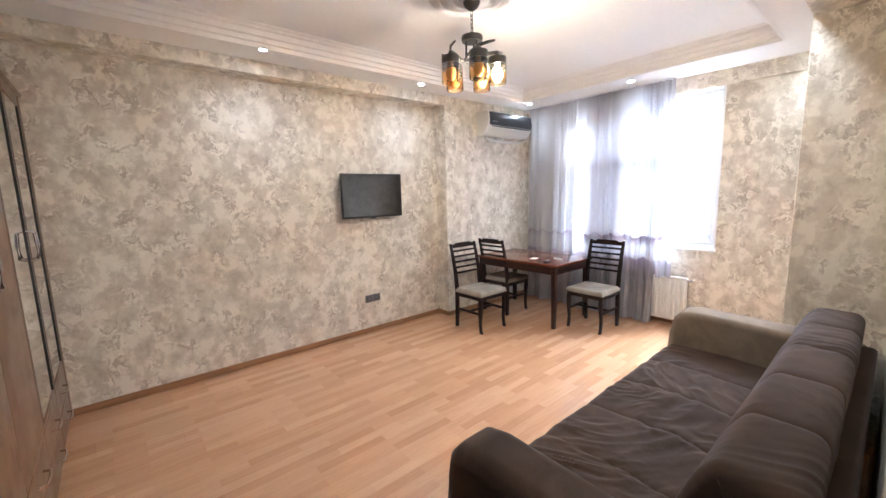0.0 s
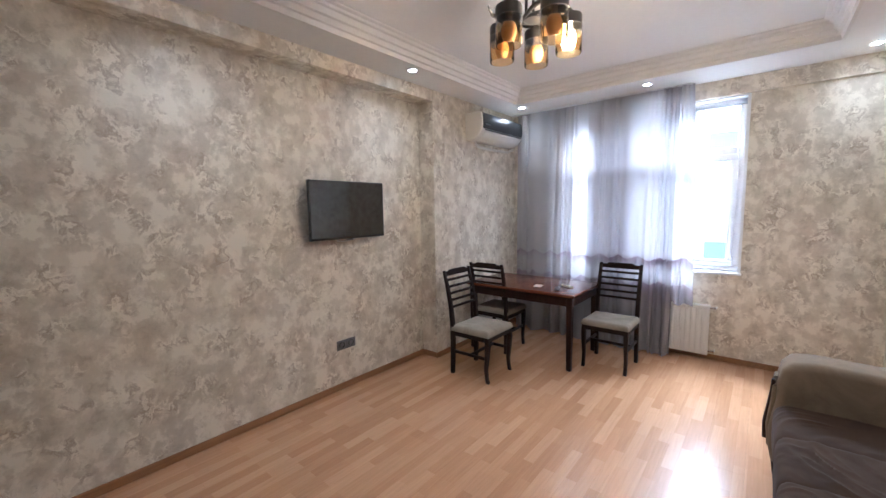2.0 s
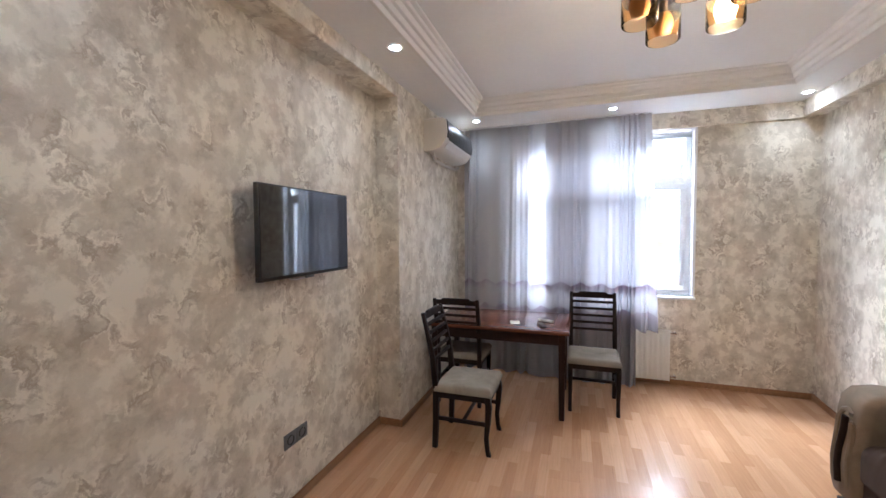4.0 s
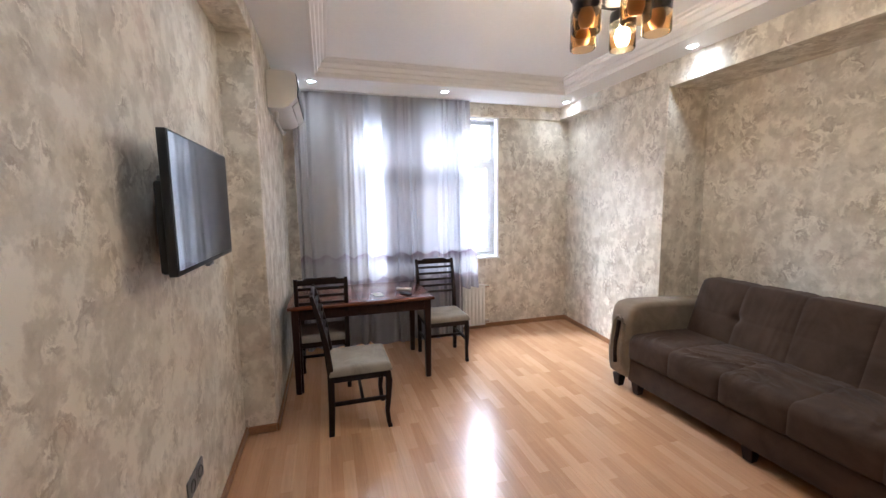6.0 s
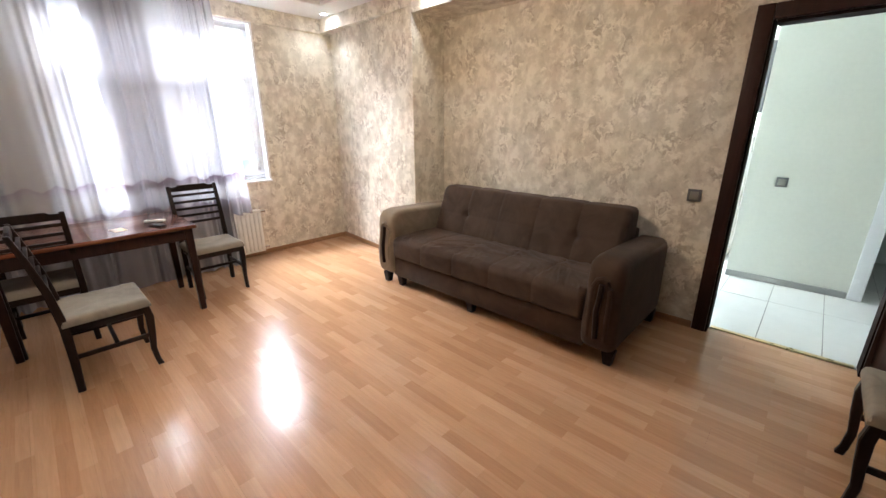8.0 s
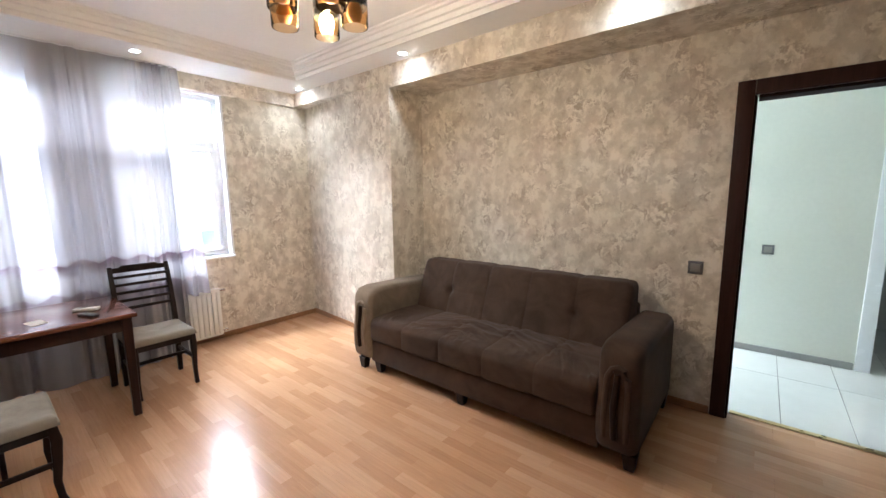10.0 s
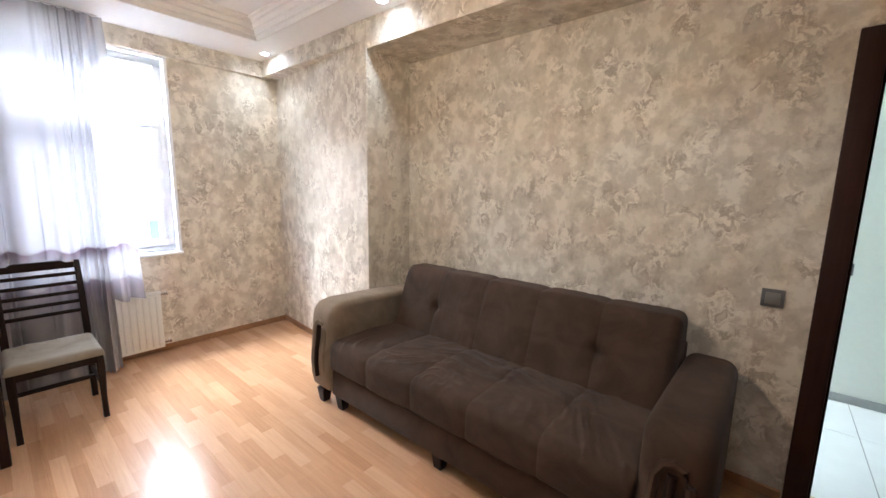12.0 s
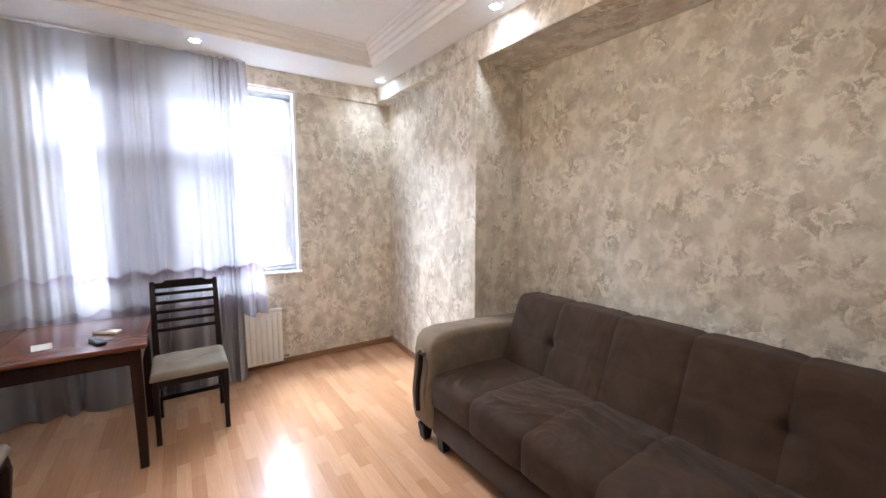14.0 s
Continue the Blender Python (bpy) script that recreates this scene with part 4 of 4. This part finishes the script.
# ---- chandelier ----
def chandelier():
    c = thing("chandelier", "five-armed gunmetal chandelier with amber glass shades, one bulb lit", "chandelier", at=pose(1.88, 1.90, 0))
    part("canopy", lathe([(0, 2.722), (0.05, 2.722), (0.055, 2.70), (0.045, 2.675), (0.02, 2.655), (0, 2.65)], 28), GUN, c)
    for k in range(6):
        z = 2.65 - k * 0.025
        ring = [(0.009 * math.cos(a) * (k % 2), 0.009 * math.cos(a) * (1 - k % 2), z - 0.015 + 0.017 * math.sin(a)) for a in (2 * math.pi * i / 12 for i in range(13))]
        part("chain_link", tube(ring, 0.0026, 6), GUN, c)
    part("top_disc", lathe([(0, 2.52), (0.015, 2.515), (0.065, 2.50), (0.07, 2.485), (0.065, 2.465), (0, 2.465)], 32), GUN, c)
    for k in range(3):
        a = radians(30 + 120 * k)
        part("post", tube([(0.04 * math.cos(a), 0.04 * math.sin(a), 2.47), (0.04 * math.cos(a), 0.04 * math.sin(a), 2.36)], 0.007, 10), GUN, c)
    part("hub", lathe([(0, 2.365), (0.045, 2.36), (0.05, 2.35), (0.045, 2.34), (0, 2.335)], 28), GUN, c)
    for k in range(5):
        a = radians(-50 + 72 * k)
        lit = k == 0
        d, e = Vector((math.cos(a), math.sin(a), 0)), Vector((-math.sin(a), math.cos(a), 0))
        p = d * 0.16
        arm = [d * 0.0 + e * -0.05 + Vector((0, 0, 2.35)), d * 0.06 + e * -0.045 + Vector((0, 0, 2.365)), d * 0.11 + e * -0.02 + Vector((0, 0, 2.38)), p + Vector((0, 0, 2.39)), d * 0.185 + e * 0.05 + Vector((0, 0, 2.40)), d * 0.178 + e * 0.1 + Vector((0, 0, 2.415))]
        part("arm", tube(arm, [0.007, 0.008, 0.008, 0.008, 0.007, 0.004], 10, flat=1.4), GUN, c)
        m = Matrix.Translation(p)
        part("socket_cap", lathe([(0, 2.392), (0.012, 2.39), (0.018, 2.375), (0.03, 2.362), (0.056, 2.358), (0.058, 2.35), (0.058, 2.312), (0.055, 2.312), (0.053, 2.345), (0, 2.35)], 28, m=m), GUN, c)
        ring = part("shade_band", lathe([(0.0572, 2.311), (0.058, 2.30), (0.058, 2.275), (0.0545, 2.275), (0.0535, 2.311)], 28, m=m), SMOKE, c, "smoked upper band of the glass shade")
        ring.visible_shadow = False
        sh = part("shade", lathe([(0.058, 2.274), (0.058, 2.26), (0.058, 2.198), (0.055, 2.194), (0.0545, 2.198), (0.0545, 2.26), (0.0545, 2.274)], 28, m=m), AMBER, c, "amber glass shade")
        sh.visible_shadow = False
        part("bulb", lathe([(0, 2.345), (0.014, 2.34), (0.015, 2.30), (0.025, 2.287), (0.033, 2.268), (0.034, 2.25), (0.029, 2.232), (0.017, 2.219), (0, 2.214)], 20, m=m), BULBON if lit else BULBOFF, c, "lit warm bulb" if lit else "")
        if lit:
            lamp = bpy.data.lights.new("bulb_lamp", "POINT")
            lamp.energy, lamp.color, lamp.shadow_soft_size = 1.35, (1.0, 0.83, 0.64), 0.07
            o = new("bulb_lamp", lamp)
            o.location = (1.88 + p.x, 1.90 + p.y, 2.17)


chandelier()


# ---- wardrobe ----
def wardrobe():
    w = thing("wardrobe", "oak-veneer wardrobe with mirrored doors and drawers below", "wardrobe")
    x1, y0, y1, h = -0.37, 1.45, 3.69, 2.2
    part("carcass", boxes((WESTX + 0.01, y0, 0.06, x1 - 0.02, y1, h - 0.03)), WARDWOOD, w, smooth=False)
    part("plinth", boxes((WESTX + 0.03, y0 + 0.02, 0.0, x1 - 0.05, y1 - 0.02, 0.059)), WARDWOOD, w, smooth=False)
    part("top", soft(boxes((WESTX + 0.01, y0 - 0.01, h - 0.029, x1 + 0.015, y1 + 0.01, h)), 0.008, 2), WARDWOOD, w)
    for a in (y0, y1 - 0.05):
        part("side_strip", soft(boxes((x1 - 0.02, a, 0.06, x1 + 0.004, a + 0.05, h - 0.03)), 0.005, 2), WARDWOOD, w)
    n = 4
    step = (y1 - y0 - 0.1) / n
    for i in range(n):
        a, b = y0 + 0.05 + i * step + 0.003, y0 + 0.05 + (i + 1) * step - 0.003
        z0, z1 = 0.43, h - 0.035
        if i < 2:
            d = part("door", soft(boxes((x1 - 0.02, a, z0, x1, b, z1)), 0.004, 2), WARDWOOD, w)
        else:
            s = 0.022
            d = part("door", soft(boxes((x1 - 0.02, a, z0, x1, a + s, z1), (x1 - 0.02, b - s, z0, x1, b, z1), (x1 - 0.02, a + s, z0, x1, b - s, z0 + s), (x1 - 0.02, a + s, z1 - 0.06, x1, b - s, z1)), 0.004, 1), WARDWOOD, w)
            part("mirror", boxes((x1 - 0.015, a + s, z0 + s, x1 - 0.005, b - s, z1 - 0.06)), MIRROR, d, "mirror panel", smooth=False)
            for y in (a + s, b - s - 0.007):
                part("gasket", boxes((x1 - 0.006, y, z0 + s, x1 + 0.001, y + 0.007, z1 - 0.06)), BLACK, d, "dark edging strip", smooth=False)
        hy = b - 0.035 if i % 2 == 0 else a + 0.035
        part("handle", tube([(x1, hy, 1.2), (x1 + 0.03, hy, 1.21), (x1 + 0.034, hy, 1.28), (x1 + 0.03, hy, 1.35), (x1, hy, 1.36)], 0.006, 8), CHROME, d, "chrome bow handle")
        for za, zb in ((0.065, 0.24), (0.246, 0.424)):
            dr = part("drawer", soft(boxes((x1 - 0.02, a, za, x1, b, zb)), 0.004, 1), WARDWOOD, w)
            m, zc = (a + b) / 2, (za + zb) / 2
            part("handle", tube([(x1, m - 0.07, zc), (x1 + 0.026, m - 0.06, zc), (x1 + 0.03, m, zc), (x1 + 0.026, m + 0.06, zc), (x1, m + 0.07, zc)], 0.006, 8), CHROME, dr, "chrome bow handle")


wardrobe()


# ---- hall, kitchen corner and bathroom beyond the doorway ----
HX0, HX1 = -1.7, 2.6
structure("wall_hall", boxes((-0.335, HALLY - 0.12, 0, 0.54, HALLY, 2.7), (-1.12, HALLY - 0.12, 2.045, -0.335, HALLY, 2.7), (HX0, HALLY - 0.12, 0, -1.12, HALLY, 2.7)), HALLPAINT, "pale painted hall wall with a bathroom doorway")
structure("wall_hall_room_side", boxes((HX0, SOFY - 0.14, 0, DX0 - 0.085, SOFY - 0.123, 2.7), (DX1 + 0.085, SOFY - 0.14, 0, HX1, SOFY - 0.123, 2.7), (DX0 - 0.085, SOFY - 0.14, DZ + 0.085, DX1 + 0.085, SOFY - 0.123, 2.7)), HALLPAINT, "pale painted hall face of the doorway wall")
structure("wall_hall_west", boxes((HX0 - 0.1, -3.6, 0, HX0, SOFY - 0.123, 2.7)), HALLPAINT, "pale hall end wall")
structure("wall_kitchen_south", boxes((0.46, -3.7, 0, HX1 + 0.1, -3.6, 2.7)), HALLPAINT, "pale kitchen wall")
structure("wall_kitchen_east", boxes((HX1, -3.6, 0, HX1 + 0.1, -3.1, 2.7), (HX1, -1.4, 0, HX1 + 0.1, SOFY - 0.14, 2.7), (HX1, -3.1, 0, HX1 + 0.1, -1.4, 0.9), (HX1, -3.1, 2.4, HX1 + 0.1, -1.4, 2.7)), HALLPAINT, "pale kitchen wall with a window opening")
structure("wall_bath_side", boxes((0.44, -3.6, 0, 0.54, HALLY - 0.121, 2.7)), HALLPAINT, "pale wall between kitchen and bathroom")
structure("wall_bath_back", boxes((HX0, -3.12, 0, 0.46, -3.0, 2.7)), BATHWALL, "grey tiled bathroom wall")
structure("ceiling_hall", boxes((HX0 - 0.1, -3.7, 2.7, HX1 + 0.1, SOFY - 0.123, 2.8)), WHITE, "white hall ceiling", "ceiling")
structure("baseboard_hall", soft(boxes((-0.325, HALLY + 0.001, 0.001, 0.54, HALLY + 0.014, 0.06)), 0.004, 1), HALLBASE, "grey skirting along the hall wall", "baseboard")
klamp = bpy.data.lights.new("kitchen_window_light", "AREA")
klamp.shape, klamp.size, klamp.size_y, klamp.energy, klamp.color = "RECTANGLE", 1.6, 1.4, 4.6, (0.80, 0.93, 1.0)
new("kitchen_window_light", klamp).matrix_world = look((HX1 + 0.03, -2.25, 1.65), (0, -2.0, 1.5))


def bath_doorway():
    d = new("door_2")
    tagged(d, "white door frame round the bathroom doorway", "door frame", "", "structure")
    part("architrave", soft(boxes((-0.42, HALLY + 0.001, 0.001, -0.33, HALLY + 0.02, 2.13)), 0.006, 2), PVC, d)
    part("architrave", soft(boxes((-1.2, HALLY + 0.001, 0.001, -1.11, HALLY + 0.02, 2.13)), 0.006, 2), PVC, d)
    part("head_architrave", soft(boxes((-1.11, HALLY + 0.001, 2.04, -0.42, HALLY + 0.02, 2.13)), 0.006, 2), PVC, d)
    part("jamb", boxes((-0.42, HALLY - 0.13, 0.001, -0.336, HALLY, 2.04)), PVC, d, smooth=False)


bath_doorway()
switch("light_switch", "grey framed light switch on the hall wall", pose(0.283, HALLY, 0.945))


def washbasin():
    b = thing("washbasin", "white wall-hung ceramic washbasin with a tap", "washbasin", at=pose(-0.9, -2.8, 0))
    bowl = lathe([(0.0, 0.60), (0.10, 0.61), (0.17, 0.66), (0.235, 0.76), (0.25, 0.785), (0.225, 0.79), (0.15, 0.70), (0.0, 0.665)], 32)
    bmesh.ops.transform(bowl, matrix=Matrix.Diagonal((1.1, 0.85, 1, 1)), verts=bowl.verts)
    part("bowl", bowl, CERAMIC, b)
    part("shelf", soft(boxes((-0.26, -0.195, 0.74, 0.26, -0.1, 0.79)), 0.012, 2), CERAMIC, b)
    part("siphon_cover", lathe([(0.0, 0.42), (0.09, 0.44), (0.1, 0.60), (0.0, 0.61)], 20), CERAMIC, b)
    part("siphon_band", lathe([(0.098, 0.5), (0.103, 0.5), (0.104, 0.57), (0.1, 0.57)], 20), BLACK, b)
    part("tap", tube([(0, -0.14, 0.79), (0, -0.14, 0.88), (0, -0.10, 0.9), (0, -0.02, 0.88)], [0.022, 0.02, 0.014, 0.012], 10), CHROME, b, "chrome tap")


def bath_mirror():
    m = thing("bathroom_mirror", "arched white-framed mirror cabinet on the bathroom wall", "mirror", at=pose(-0.84, -2.999, 0))
    arch = [(-0.19, 1.27), (0.19, 1.27), (0.19, 1.66)] + [(0.19 * math.cos(a), 1.66 + 0.1 * math.sin(a)) for a in (math.pi * k / 10 for k in range(1, 10))] + [(-0.19, 1.66)]
    bm = prism(arch, 0.0, 0.05)
    bmesh.ops.transform(bm, matrix=pose(0, 0.05, 0, 90, 0, 0), verts=bm.verts)
    part("frame", soft(bm, 0.006, 1), PVC, m)
    inner = [(-0.02 if x < -0.1 else x * 0.82, 1.3 + (z - 1.27) * 0.93) for x, z in arch]
    bm = prism(inner, 0.0, 0.004)
    bmesh.ops.transform(bm, matrix=pose(0, 0.055, 0, 90, 0, 0), verts=bm.verts)
    part("glass", bm, MIRROR, m, smooth=False)
    single("bathroom_shelf", soft(boxes((-0.2, 0.0, 0, 0.2, 0.12, 0.018)), 0.006, 2), PVC, "white plastic bathroom shelf above the basin", "shelf", at=pose(-0.84, -2.999, 1.07))


washbasin()
bath_mirror()


def fridge():
    f = thing("refrigerator", "tall white refrigerator in the kitchen corner", "refrigerator")
    part("body", sbox(0.62, -2.6, 0.03, 1.2, -2.02, 1.36, 0.015), RADWHITE, f)
    part("door", sbox(0.62, -2.015, 0.05, 1.2, -1.97, 0.9, 0.012), RADWHITE, f)
    part("door", sbox(0.62, -2.015, 0.91, 1.2, -1.97, 1.35, 0.012), RADWHITE, f)
    part("foot", boxes((0.66, -2.5, 0.0, 1.16, -2.05, 0.03)), BLACK, f, smooth=False)
    c = thing("kitchen_cabinet", "dark wall cabinet above the refrigerator", "cabinet")
    part("body", sbox(0.6, -2.4, 1.55, 1.25, -2.05, 2.2, 0.004), GREYPL, c)
    part("bracket", boxes((0.541, -2.35, 1.6, 0.6, -2.1, 2.1)), GREYPL, c, smooth=False)


fridge()


# ---- outside ----
structure("ground", boxes((-900, -900, -6.4, 900, 900, -6.2)), GROUND, "grey asphalt ground far below the window", "ground")


def facade():
    h = thing("apartment_building", "pale stucco apartment block with orange balconies across the street", "building")
    X = 14.0
    part("wall", boxes((X, -16, -6.2, X + 9, 20, 14)), STUCCO, h, smooth=False)
    part("roof", boxes((X - 0.5, -16.4, 14, X + 9.4, 20.4, 14.5)), STUCCO, h, smooth=False)
    for r in range(6):
        z = -5.0 + 3.1 * r
        for k in range(11):
            y = -14.5 + 3.1 * k
            w = part("window", boxes((X - 0.05, y, z + 0.9, X - 0.005, y + 1.4, z + 2.3)), DARKGLASS, h, smooth=False)
            part("frame", soft(boxes((X - 0.09, y - 0.08, z + 0.82, X - 0.055, y + 1.48, z + 0.9), (X - 0.09, y - 0.08, z + 2.3, X - 0.055, y + 1.48, z + 2.38), (X - 0.09, y + 0.66, z + 0.9, X - 0.055, y + 0.74, z + 2.3)), 0.004, 1), PVC, w, smooth=False)
            if k % 3 == 1:
                part("balcony", boxes((X - 1.1, y - 0.6, z - 0.2, X - 0.1, y + 2.0, z), (X - 1.1, y - 0.6, z, X - 1.0, y + 2.0, z + 0.95)), ORANGE if r < 3 else STUCCO, h, smooth=False)


facade()

# ---- floors ----
structure("floor", boxes((WESTX - 0.15, SOFY - 0.09, -0.1, WINX + 0.2, TVY + 0.1, -0.009)), SCREED, "laminate floor of warm beech-coloured boards", "floor")
floor_ob = bpy.data.objects["floor"]
BL, BW = 1.29, 0.195


def board_mesh(length, width):
    bm = boxes((0.0002, 0.0002, -0.0088, length - 0.0002, width - 0.0002, 0.0))
    return mesh_of("board", bm, LAMINATE)


boards = {}
row = 0
y = SOFY - 0.088
while y < TVY + 0.02:
    x = WESTX - 0.05 - (row * 0.43) % BL
    while x < WINX:
        a, b, c = max(x, WESTX - 0.02), min(x + BL, WINX + 0.02), min(y + BW, TVY + 0.02)
        key = (round(b - a, 3), round(c - y, 3))
        if key[0] > 0.02:
            if key not in boards:
                boards[key] = board_mesh(*key)
            o = new("board", boards[key])
            o.location, o.parent = (a, y, 0), floor_ob
        x += BL
    y += BW
    row += 1

structure("floor_hall", boxes((HX0, -3.6, -0.1, HX1, SOFY - 0.092, -0.004)), GROUT, "pale tiled hall floor", "floor")
hall_floor = bpy.data.objects["floor_hall"]
TW, TL = 0.345, 1.2
tiles = {}
for i in range(-5, 7):
    for j in range(4):
        a, b = 0.149 + i * TW, 0.149 + (i + 1) * TW
        c, d = SOFY - 0.095 - (j + 1) * 0.86, SOFY - 0.095 - j * 0.86
        a, b, c = max(a, HX0), min(b, HX1), max(c, -3.6)
        key = (round(b - a - 0.004, 3), round(d - c - 0.004, 3))
        if key not in tiles:
            tiles[key] = mesh_of("tile", soft(boxes((0, 0, -0.004, key[0], key[1], 0.0)), 0.0012, 1), TILE)
        o = new("tile", tiles[key])
        o.location, o.parent = (a + 0.002, c + 0.002, 0), hall_floor
